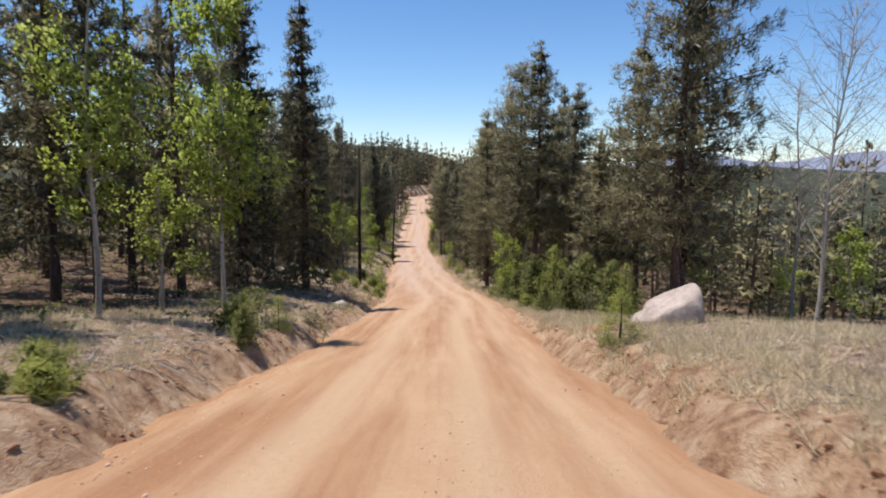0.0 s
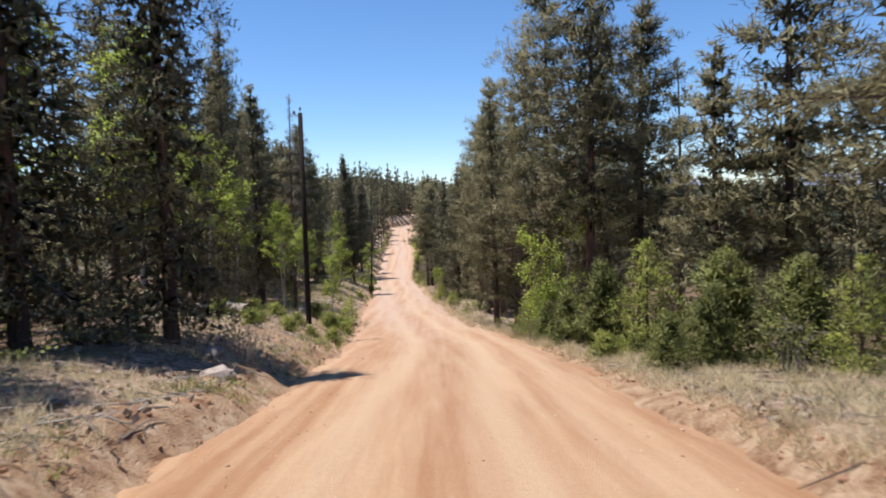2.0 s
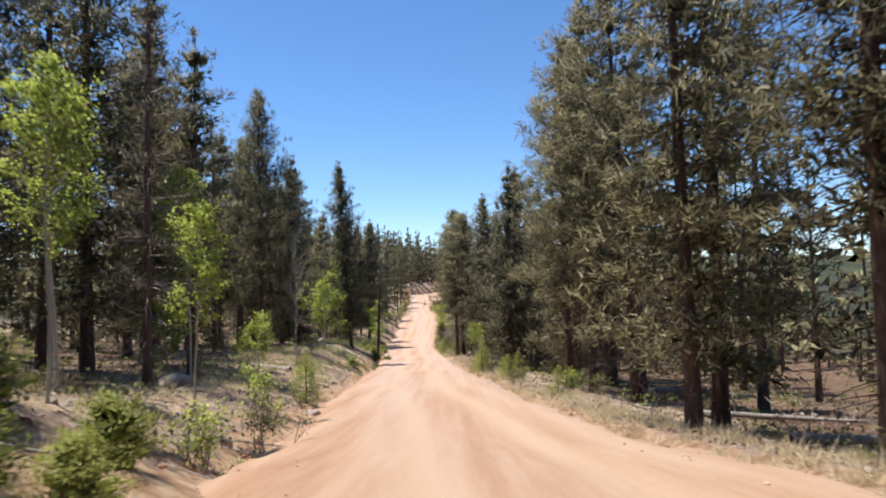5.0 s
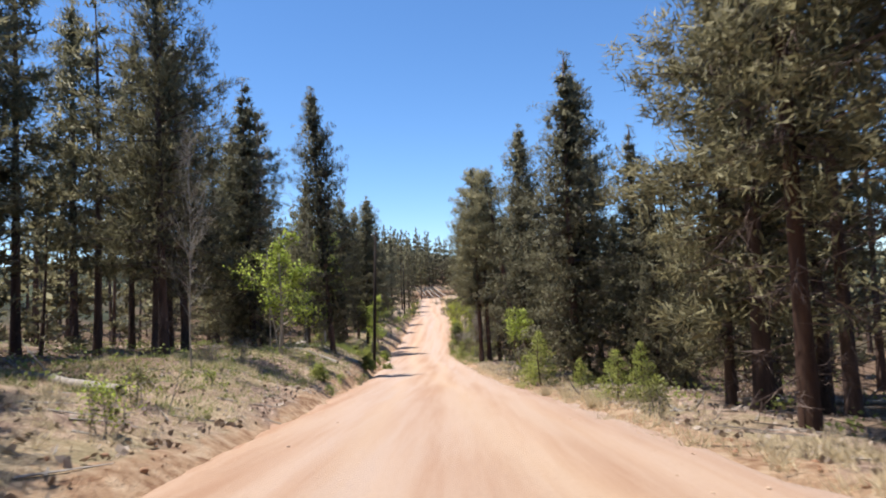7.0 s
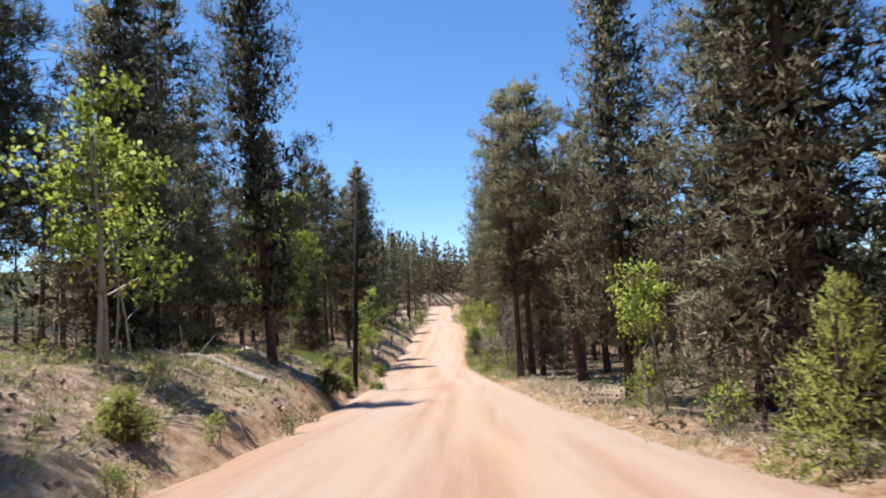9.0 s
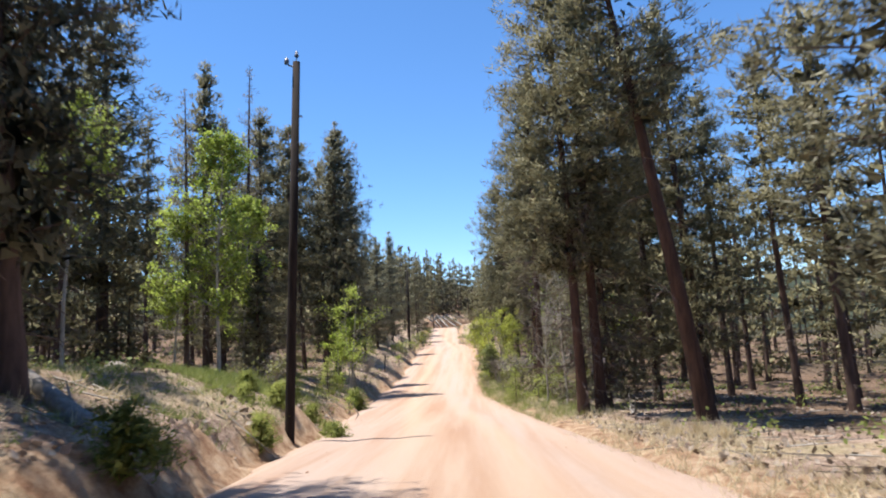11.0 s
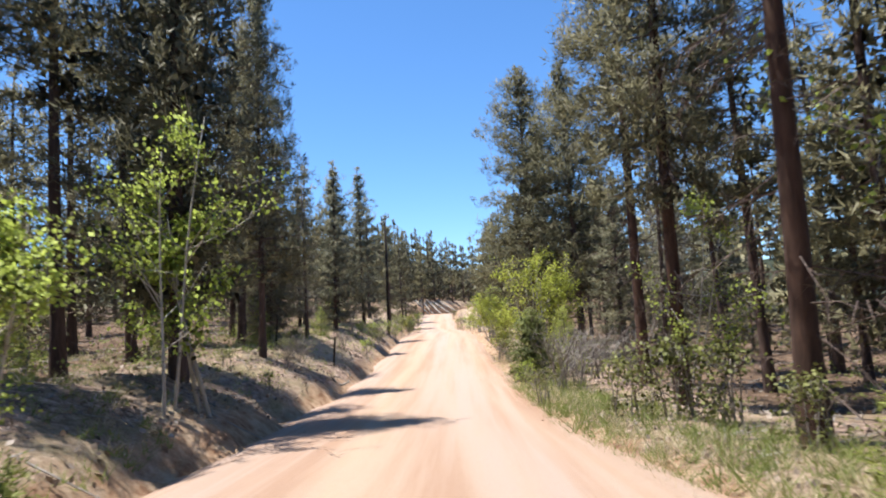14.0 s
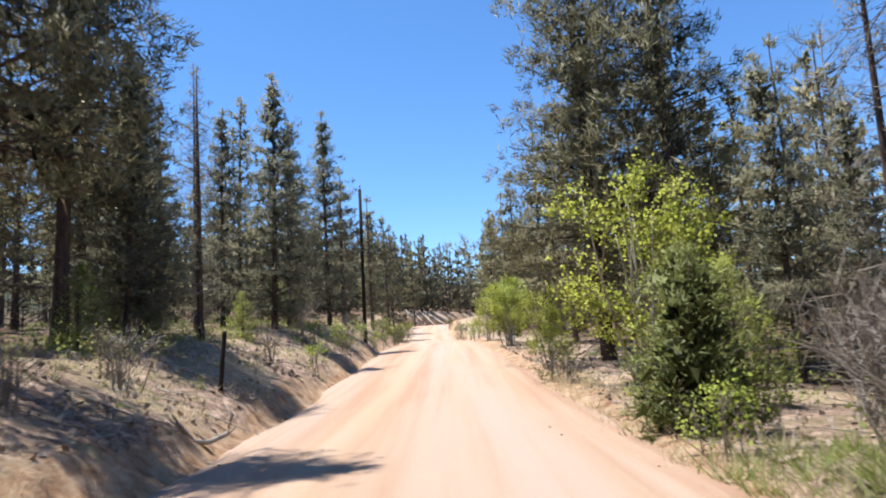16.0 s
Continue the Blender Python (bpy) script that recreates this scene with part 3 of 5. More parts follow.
MAKE = {
    "pine": [lambda s=s, b=b, r=r, t=t: conifer("pine_tree", s, base=b, R=r, trunk=t, count=84, tufts=700, blades=10, blade=0.30, width=0.049, dead=44, label="tall dark green pine with bare lower trunk beside the dirt road", group="pines along the road")
             for s, b, r, t in ((11, 0.14, 2.3, 0.15), (12, 0.26, 2.1, 0.14), (13, 0.1, 2.5, 0.17), (14, 0.2, 2.0, 0.12), (15, 0.12, 2.3, 0.14))],
    "near": [lambda s=s, b=b, r=r, t=t: conifer("pine_tree", s, base=b, R=r, trunk=t, count=96, tufts=980, blades=15, blade=0.25, width=0.034, dead=66, fill=26, label="tall olive green pine with dead lower twigs at the road's edge", group="pines along the road")
             for s, b, r, t in ((17, 0.14, 2.3, 0.15), (18, 0.24, 2.1, 0.14), (19, 0.09, 2.5, 0.16), (20, 0.3, 2.0, 0.13))],
    "broad": [lambda s=s: conifer("pine_tree", s, base=0.2, R=3.1, shape=lambda h: (1 - h) ** 0.68 * min(1, 0.75 + 2 * h), trunk=0.16, count=120, tufts=1600, blades=15, blade=0.25, width=0.034, droop=0.12, dead=80, fill=26, label="broad old pine with layered spreading boughs behind a boulder", group="pines along the road") for s in (23,)],
    "soft": [lambda s=s: conifer("pine_tree", s, base=0.05, R=2.3, trunk=0.12, count=96, tufts=720, blades=13, blade=0.27, width=0.040, needles=NEEDLE_SOFT, dead=20, droop=0.05, label="soft grey-green young pine in full sunlight", group="young pines") for s in (33, 34)],
    "slim": [lambda s=s, b=b: conifer("pine_tree", s, base=b, R=1.7, shape=airy, trunk=0.12, count=54, tufts=520, blades=13, blade=0.25, width=0.034, dead=75, label="slender pine with long bare trunk and an airy crown", group="slender pines") for s, b in ((26, 0.42), (27, 0.5), (28, 0.36))],
    "dense": [lambda s=s: conifer("pine_tree", s, base=0.12, R=2.2, shape=bullet, needles=NEEDLE_DARK, count=140, tufts=1450, blades=14, blade=0.19, width=0.036, droop=0.1, dead=16, fill=28, label="dense dark bullet-shaped pine standing close to the road", group="pines along the road") for s in (21, 22)],
    "high": [lambda s=s: conifer("pine_tree", s, base=0.30, R=2.0, shape=airy, trunk=0.14, count=76, tufts=1000, blades=16, blade=0.23, width=0.030, bark=BARK_RED, dead=64, hair=14, label="old pine with reddish bark, dead twigs and a high crown", group="old pines") for s in (31, 32)],
    "lofty": [lambda s=s: conifer("pine_tree", s, base=0.46, R=2.3, trunk=0.15, count=80, tufts=1100, blades=14, blade=0.24, width=0.032, bark=BARK_RED, dead=50, hair=10, label="tall pine with a long bare reddish trunk and full crown", group="old pines") for s in (36, 37)],
    "spruce": [lambda s=s: conifer("spruce_tree", s, base=0.05, R=2.1, shape=cone, count=150, tufts=1350, blades=13, blade=0.16, width=0.034, droop=0.42, spread=0.2, needles=NEEDLE_DARK, dead=12, fill=22, label="dark pointed spruce with drooping boughs down to the ground", group="spruces") for s in (41, 42)],
    "sparse": [lambda s=s: conifer("pine_tree", s, base=0.15, R=1.35, shape=cone, count=70, tufts=380, blades=9, blade=0.17, width=0.034, needles=NEEDLE_GREY, grey=True, dead=150, reach=0.97, trunk=0.11, droop=0.1, fill=0, label="thin grey half-dead conifer with sparse needles", group="half-dead conifers") for s in (51, 52)],
    "mid": [lambda s=s, b=b, r=r: conifer("pine_tree", s, base=b, R=r, count=54, tufts=330, blades=9, blade=0.34, width=0.070, dead=40, trunk=0.13, fill=8, label="pine in the shaded forest behind the roadside", group="forest pines")
            for s, b, r in ((61, 0.12, 2.0), (62, 0.22, 1.8), (63, 0.06, 2.2), (64, 0.3, 1.7))],
    "young": [lambda s=s: conifer("young_spruce", s, H=2.4, base=0.03, R=0.9, shape=cone, count=72, tufts=380, blades=9, blade=0.14, width=0.034, droop=0.2, spread=0.25, trunk=0.035, fill=0, needles=YOUNG, dead=0, label="young light green spruce growing at the verge", group="young spruces") for s in (81, 82, 83)],
    "fir": [lambda s=s: conifer("young_spruce", s, H=2.4, base=0.03, R=0.95, shape=lambda h: (1 - h) ** 0.75 + 0.05, count=84, tufts=520, blades=11, blade=0.13, width=0.028, droop=0.15, spread=0.25, trunk=0.04, fill=8, needles=FIR, dead=0, label="bushy dark green young spruce beside the road", group="young spruces") for s in (84, 85)],
    "seedling": [lambda s=s: conifer("pine_seedling", s, H=0.9, base=0.0, R=0.62, shape=lambda h: (1 - h) ** 0.6 + 0.05, count=48, tufts=280, blades=11, fill=5, blade=0.10, width=0.028, droop=-0.05, spread=0.2, trunk=0.014, needles=SEEDLING, dead=0, label="bushy light green pine seedling on the bank", group="pine seedlings") for s in (86, 87)],
    "aspen": [lambda s=s: broadleaf("aspen_tree", s, green=ASPEN, count=8000, leaf=0.090, R=1.45, base=0.24, limbs=48, twigs=7, bark=BARK_PALE, label="slender aspen with fresh bright green leaves and pale trunk", group="aspens") for s in (91, 92, 93)],
    "slender": [lambda s=s: broadleaf("aspen_tree", s, green=ASPEN, count=3800, leaf=0.088, R=1.25, base=0.42, trunk=0.05, limbs=30, twigs=6, bark=BARK_PALE, label="thin young aspen with small bright crown on bare pale stem", group="aspens") for s in (96, 97)],
    "sapling": [lambda s=s: broadleaf("aspen_sapling", s, H=3.2, base=0.12, R=0.9, trunk=0.03, green=ASPEN, count=2300, leaf=0.070, limbs=16, stems=2, label="bright green leafy sapling beside the road", group="saplings") for s in (101, 102)],
    "leafy": [lambda s=s: broadleaf("aspen_sapling", s, H=5.5, base=0.06, R=1.25, trunk=0.04, green=ASPEN, count=6000, leaf=0.075, limbs=44, twigs=7, stems=2, label="tall bright green leafy sapling at the forest edge", group="saplings") for s in (105,)],
    "tower": [lambda s=s: conifer("pine_tree", s, base=0.56, R=2.2, shape=airy, trunk=0.19, count=60, tufts=850, blades=15, blade=0.24, width=0.032, bark=BARK_RED, dead=18, hair=9, label="thick bare pine trunk with dead side branches and a high crown", group="old pines") for s in (35,)],
    "bare": [lambda s=s: broadleaf("bare_aspen", s, base=0.2, R=2.1, trunk=0.06, limbs=56, twigs=13, bark=BARK_PALE, label="leafless pale aspen with fine white branches", group="bare aspens") for s in (111, 112)],
    "chalky": [lambda s=s: broadleaf("bare_aspen", s, base=0.2, R=2.1, trunk=0.095, limbs=40, twigs=9, bark=BARK_WHITE, label="leafless chalk-white aspen beside green bushes", group="bare aspens") for s in (112,)],
    "budding": [lambda s=s: broadleaf("budding_birch", s, H=5.0, base=0.2, R=1.7, trunk=0.026, limbs=18, twigs=6, stems=2, green=ASPEN, count=1500, leaf=0.075, bark=BARK_PALE, label="crooked pale birch with a few small new leaves", group="budding birches") for s in (121, 122)],
    "willow": [lambda s=s: broadleaf("willow_bush", s, H=4.0, base=0.08, R=1.9, trunk=0.03, limbs=40, twigs=7, stems=9, green=WILLOW, count=9000, leaf=0.070, label="round yellow-green willow bush in new leaf", group="willows") for s in (131,)],
    "shrub": [lambda s=s, g=g, w=w: broadleaf("shrub", s, H=1.0, base=0.05, R=0.62, trunk=0.012, limbs=24, twigs=5, stems=5, green=g, count=600, leaf=0.06, bark=TWIG, label=w, group="roadside shrubs")
              for s, g, w in ((141, SHRUB, "low olive green shrub on the verge"), (142, ASPEN, "low bright green leafy shrub on the verge"), (143, SHRUB, "low olive green shrub on the verge"))],
    "twiggy": [lambda s=s: broadleaf("bare_shrub", s, H=1.5, base=0.05, R=1.0, trunk=0.014, limbs=40, twigs=9, stems=9, bark=TWIG, label="leafless grey-brown twiggy bush", group="bare bushes") for s in (151, 152)],
}
TALL = {"leafy": 5.5, "young": 2.4, "fir": 2.4, "seedling": 1.02, "aspen": 8.0, "slender": 8.0, "sapling": 3.2, "bare": 8.0, "chalky": 8.0, "budding": 5.0, "willow": 4.0, "shrub": 1.0, "twiggy": 1.5}
built, turns, taken = {}, random.Random(7), []


def plant(kind, x, y, h, wide=1.0, tilt=0.0, sink=0.05):
    """Plants a tree or bush of that kind and height on the ground at x, y; tilt: degrees by which it leans to the right."""
    turns = random.Random(round(x * 100) * 7919 + round(y * 100))
    i = turns.randrange(len(MAKE[kind]))
    s = h / TALL.get(kind, 12.0)
    w = s * wide * turns.uniform(0.9, 1.1)
    if kind in ("pine", "near", "slim", "broad", "soft", "dense", "high", "lofty", "tower", "spruce", "sparse", "mid"):
        w = wide * (0.55 * s + 0.42) * turns.uniform(0.88, 1.15)
    m = (Matrix.Translation((x, y, float(ground_z(x, y)) - sink)) @ pose(0, 0, 0, turns.gauss(0, 0.7), tilt + turns.gauss(0, 0.7), 0)
         @ pose(0, 0, 0, 0, 0, turns.uniform(0, 360)) @ Matrix.Diagonal((w, w, s, 1)))
    taken.append((x, y))
    if (kind, i) in built:
        first = built[kind, i]
        return copy_thing(first, m @ Matrix.Diagonal((*(1 / v for v in first.scale), 1)))
    ob = built[kind, i] = MAKE[kind][i]()
    ob.matrix_basis = m
    return ob


# ---- ground, road and far ridge ----
def graded(*bands):
    """Grid lines: (start, end, step) after one another."""
    return np.unique(np.concatenate([np.arange(a, b + 1e-6, s) for a, b, s in bands]).round(3))


rows = np.concatenate([-np.geomspace(4000, 70, 12), graded((-60, -12, 4), (-12, 2, 0.6), (2, 34, 0.22), (34, 135, 0.75), (135, 215, 1.0), (215, 300, 4)), np.geomspace(330, 4200, 14)])
side = np.concatenate([graded((0, 2.4, 0.6), (2.5, 6.6, 0.24), (7.0, 15, 0.6), (15.5, 60, 2.5)), np.geomspace(70, 4000, 14)])
offs = np.concatenate([-side[:0:-1], side])
yy, oo = np.meshgrid(rows, offs, indexing="ij")
xx = road_x(np.clip(yy, -60, 300)) + oo
zz = ground_z(xx, np.clip(yy, -60, 300))
zz = np.where(np.abs(oo) > 80, zz - 0.04 * (np.abs(oo) - 80) * (np.abs(oo) < 900) - 33 * (np.abs(oo) >= 900), zz)
grit = np.array([noise.fractal(Vector((a * 0.9, b * 0.9, 0.3)), 0.9, 2.1, 4) if abs(o) < 16 and -12 < b < 215 else 0.0 for a, b, o in zip(xx.ravel(), yy.ravel(), oo.ravel())]).reshape(xx.shape)
dist = np.abs(oo) - HALF
clods = np.array([noise.fractal(Vector((a * 3.1, b * 3.1, 7.0)), 0.8, 2.2, 3) if abs(o) < 6.5 and -2 < b < 60 else 0.0 for a, b, o in zip(xx.ravel(), yy.ravel(), oo.ravel())]).reshape(xx.shape)
zz = zz + 0.07 * grit * smooth(0.1, 1.0, dist) + 0.09 * clods * smooth(0.0, 0.6, dist) * (1 - smooth(1.8, 3.2, dist))
nr, nc = xx.shape
q = (np.arange(nr - 1)[:, None] * nc + np.arange(nc - 1)).ravel()
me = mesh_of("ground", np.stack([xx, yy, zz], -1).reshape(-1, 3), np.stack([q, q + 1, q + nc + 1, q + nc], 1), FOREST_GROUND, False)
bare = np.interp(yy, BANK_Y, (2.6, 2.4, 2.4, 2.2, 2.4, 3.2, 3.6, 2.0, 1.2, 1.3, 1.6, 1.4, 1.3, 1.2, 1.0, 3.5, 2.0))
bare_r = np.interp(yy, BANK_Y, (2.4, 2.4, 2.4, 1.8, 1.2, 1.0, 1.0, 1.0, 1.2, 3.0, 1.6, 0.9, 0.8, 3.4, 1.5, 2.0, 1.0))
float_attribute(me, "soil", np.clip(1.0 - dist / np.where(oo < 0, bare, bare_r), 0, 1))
# mask for needle litter and painted forest shade, growing away from the road
float_attribute(me, "duff_shade", smooth(4.5, 9.5, np.abs(oo)) * np.where(oo > 0, smooth(26, 48, yy + 5 * np.sin(0.4 * xx) + 4 * np.sin(0.17 * xx + 1)), 1 - 0.6 * smooth(82, 87, yy) * (1 - smooth(100, 108, yy))))
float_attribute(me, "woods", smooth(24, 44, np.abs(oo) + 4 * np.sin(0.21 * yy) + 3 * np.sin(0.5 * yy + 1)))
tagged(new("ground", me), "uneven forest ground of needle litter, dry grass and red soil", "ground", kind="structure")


def road_surface(off, y):
    """The road's own surface: a slight crown, two worn wheel tracks on each side and washboard."""
    a = np.abs(off)
    wheel = np.exp(-((a - 0.85) / 0.28) ** 2) + 0.7 * np.exp(-((a - 1.75) / 0.25) ** 2)
    z = road_z(y) + 0.045 * (1 - (a / HALF) ** 2) - 0.022 * wheel
    z += 0.006 * np.sin(0.9 * y + 2 * off) + 0.004 * np.sin(2.3 * y - 3 * off) + 0.012 * np.sin(5.2 * off + 0.15 * y) * smooth(0.5, 2.2, a)
    return z - 0.14 * smooth(HALF - 0.35, HALF + 0.55, a)


rows = graded((-12, 40, 0.3), (40, 140, 0.5), (140, 300, 1.0))
offs = np.linspace(-3.5, 3.5, 43)
yy, oo = np.meshgrid(rows, offs, indexing="ij")
xx = road_x(yy) + oo
zz = road_surface(oo, yy)
crumble = np.array([noise.fractal(Vector((a * 2.3, b * 2.3, 3.0)), 0.8, 2.1, 3) if abs(o) > 2.0 and b < 70 else 0.0 for a, b, o in zip(xx.ravel(), yy.ravel(), oo.ravel())]).reshape(xx.shape)
zz = zz + 0.10 * crumble * smooth(2.1, 2.9, np.abs(oo))
nr, nc = xx.shape
q = (np.arange(nr - 1)[:, None] * nc + np.arange(nc - 1)).ravel()
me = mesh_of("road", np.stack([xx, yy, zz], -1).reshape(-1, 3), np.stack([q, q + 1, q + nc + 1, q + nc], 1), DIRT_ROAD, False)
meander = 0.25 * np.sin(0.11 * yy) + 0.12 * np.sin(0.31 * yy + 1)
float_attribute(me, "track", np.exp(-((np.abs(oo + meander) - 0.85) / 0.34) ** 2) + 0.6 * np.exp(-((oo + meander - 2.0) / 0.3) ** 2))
# how strongly that painted tint shows, growing with y
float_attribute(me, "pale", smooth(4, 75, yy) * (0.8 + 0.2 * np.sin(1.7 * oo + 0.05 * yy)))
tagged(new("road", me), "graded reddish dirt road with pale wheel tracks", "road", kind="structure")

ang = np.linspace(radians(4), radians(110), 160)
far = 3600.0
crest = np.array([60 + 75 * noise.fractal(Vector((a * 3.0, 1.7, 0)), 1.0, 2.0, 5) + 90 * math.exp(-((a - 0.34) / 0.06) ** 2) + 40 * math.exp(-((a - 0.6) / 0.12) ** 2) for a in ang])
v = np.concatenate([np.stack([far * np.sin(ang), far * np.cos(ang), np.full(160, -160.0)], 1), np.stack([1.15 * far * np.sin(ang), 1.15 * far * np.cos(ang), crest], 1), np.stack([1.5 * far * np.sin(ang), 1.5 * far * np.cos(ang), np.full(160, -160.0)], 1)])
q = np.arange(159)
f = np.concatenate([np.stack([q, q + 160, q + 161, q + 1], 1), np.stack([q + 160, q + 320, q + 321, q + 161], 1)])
tagged(new("backdrop", mesh_of("backdrop", v, f, HAZED_RIDGE, False)), "far mountain ridge tinted blue for haze", "mountain", kind="structure")


# ---- roadside trees, stretch by stretch ----
for kind, x, y, h in (
    ("aspen", -7.2, 14, 8.2), ("aspen", -5.3, 16.5, 8.2), ("pine", -12.9, 15.9, 12.5), ("pine", -14.0, 9.0, 12.5), ("pine", -10.5, 20.6, 13), ("mid", -11, 24, 13), ("mid", -12, 17, 14),
    ("sapling", -7.8, 17.5, 4), ("spruce", -7.6, 26.0, 12.0), ("aspen", -9.5, 28.9, 9.5), ("mid", -12.6, 31.5, 13), ("pine", -12.6, 14.2, 13), ("mid", -13.2, 18.4, 13), ("mid", -8.7, 22.6, 13), ("mid", -11.8, 20.6, 14), ("mid", -13.6, 13.4, 14), ("mid", -13.8, 24.2, 14), ("mid", -15.6, 21.5, 13), ("mid", -15.8, 27, 13),
    ("broad", 7.75, 22.4, 15), ("pine", 8.7, 30.2, 12.5), ("pine", 7.1, 30.8, 8), ("bare", 10.3, 18.5, 9), ("bare", 11.6, 22, 8), ("sapling", 12.5, 21, 3.5)):
    plant(kind, x, y, h)
for kind, x, y, h in (
    ("dense", -11.3, 50.6, 13.4), ("near", -9.9, 53.3, 13), ("sparse", -7.5, 51.2, 12), ("near", -15.9, 71.4, 14), ("near", -15.0, 66.4, 13.5), ("mid", -15, 51.3, 14), ("near", -13.3, 50.2, 14),
    ("pine", -12.6, 56, 14.4), ("aspen", -9.9, 37.2, 9.5), ("slender", -11.2, 41.2, 6.2), ("slender", -9.3, 45.2, 5.2), ("slender", -5.7, 44.4, 4.2), ("slender", -7.4, 47.5, 5.3), ("slender", -4.9, 46.9, 3.6),
    ("slender", -7.4, 53.5, 5.5), ("pine", -13.8, 34, 13), ("mid", -13, 42, 14)):
    plant(kind, x, y, h)
for kind, x, y, h in (
    ("near", 4.7, 34.5, 13.2), ("near", 6.9, 36.4, 12), ("near", 3.3, 48.6, 12.7), ("broad", 15.5, 42.5, 10), ("mid", 11.5, 45, 13), ("leafy", 3.75, 35.9, 5.0),
    ("high", 4.5, 41, 14), ("near", 4.5, 45, 13.5), ("pine", 4.7, 51, 12.5), ("near", 7.2, 42.6, 13.6), ("pine", 7.5, 47, 13),
    ("fir", 4.4, 31.6, 2.4), ("young", 5.0, 29.9, 2.8), ("fir", 5.9, 27.6, 2.4), ("fir", 6.6, 26.0, 2.2), ("fir", 3.6, 32.5, 1.6), ("fir", 3.3, 34, 1.3), ("young", 6.7, 24.4, 2.0), ("seedling", 3.6, 28.6, 0.7)):
    plant(kind, x, y, h)
for kind, x, y, h in (
    ("mid", -14.5, 76, 13.5), ("mid", -15.5, 73, 14.0), ("near", -15.4, 84.4, 14.7), ("near", -16.2, 82.2, 14.7), ("near", -17.0, 79.0, 14.6), ("mid", -14.4, 80.5, 13.6), ("pine", -13.2, 87.2, 11.5),
    ("broad", -13.9, 82.5, 14.2), ("spruce", -11.9, 86.2, 14.0), ("sparse", -12.2, 88.5, 12.8), ("budding", -9.4, 81, 4.6), ("slim", -12.8, 90.5, 13.8), ("slender", -10.4, 91.5, 5.4), ("aspen", -12.8, 102, 5.9), ("near", -15.6, 94.5, 13.4),
    ("sapling", -9, 78, 4.7), ("mid", -15.0, 69.5, 13.6), ("pine", -8.9, 57.5, 10.9), ("pine", -11.6, 60.5, 13.8), ("pine", -13.6, 65, 14.7)):
    plant(kind, x, y, h)
for kind, x, y, h in (
    ("high", 3.5, 62, 13.5), ("near", 3.8, 59.2, 14), ("high", 4.6, 57, 13.5), ("near", 6.4, 67, 14), ("slim", 6.4, 62.5, 13), ("slim", 5.4, 64.2, 12.5), ("near", 4.6, 66, 15),
    ("spruce", 2.8, 77.6, 12.8), ("spruce", 5.3, 78, 10), ("dense", 1.7, 84.5, 12.2), ("spruce", 1.4, 101.6, 11.7), 
    ("slim", 7.4, 71.5, 12), ("near", 6.6, 70.2, 13), ("dense", 3.3, 80.5, 13), ("young", 0.9, 73.1, 1.7), ("young", 1.6, 66, 1.1), ("young", 2.0, 65.4, 1.2)):
    plant(kind, x, y, h)
for kind, x, y, h in (
    ("sparse", -12.6, 102.4, 10.3), ("aspen", -11.4, 102.0, 8.5), ("mid", -17.8, 103.5, 14.5), ("near", -12.2, 110.5, 12.8), ("near", -15.2, 113.0, 13.0),
    ("sparse", -12.0, 107, 13.4), ("aspen", -11.5, 105, 7.1), ("pine", -13.5, 106.5, 13.4), ("sapling", -8.9, 113.3, 4.0), ("budding", -8.5, 111.6, 5.0),
    ("slim", -12, 114.5, 13.3), ("sapling", 1.0, 79.7, 2.9), ("spruce", -10.8, 104.6, 5.1)):
    plant(kind, x, y, h)
for kind, x, y, h, tilt in (
    ("high", -0.05, 97.4, 13, -1), ("near", 4.6, 101.5, 13.6, -3), ("slim", 6.5, 99.5, 10.6, -2), ("slim", 6.4, 96.5, 10.6, -2), ("slim", 6.4, 104.5, 11.5, 0), ("slim", 4.3, 106.5, 12.5, 0),
    ("high", 0.5, 97.8, 12.8, -1), ("slim", 3.4, 103.0, 12.6, 0), ("bare", -0.4, 102.8, 4.8, 0), ("budding", 1.9, 108.3, 6.0, 3), ("lofty", 1.35, 121.2, 15.2, 0), ("sparse", 4.2, 128.5, 11.7, 0),
    ("lofty", 0.1, 109.2, 14.7, 0), ("high", 0.5, 115.2, 14.4, 0), ("pine", 4.0, 113.5, 13.3, 0), ("pine", 6.5, 119, 9.1, 0)):
    plant(kind, x, y, h, tilt=tilt)
for kind, x, y, h in (
    ("slim", -11.25, 118.9, 12.3), ("slim", -12.3, 118.2, 13.3), ("mid", -16, 122, 12.2),
    ("soft", -11, 139.9, 9.9), ("soft", -10.8, 150.3, 11.5), ("sparse", -11, 132.5, 7.5), ("soft", -13.0, 133.5, 7.8), ("soft", -13.4, 141.5, 8.9), ("soft", -12.0, 146.5, 8.4), ("soft", -12.4, 131.5, 7.3), ("pine", -15.5, 128, 13.2), ("mid", -15, 134, 12.3),
    ("soft", -14.5, 137, 8.3), ("sparse", -15, 143, 11.4), ("mid", -14, 145.5, 10.9), ("mid", -13, 152, 11.5), ("mid", -15, 160, 12.4), ("mid", -12, 163, 11.5)):
    plant(kind, x, y, h)
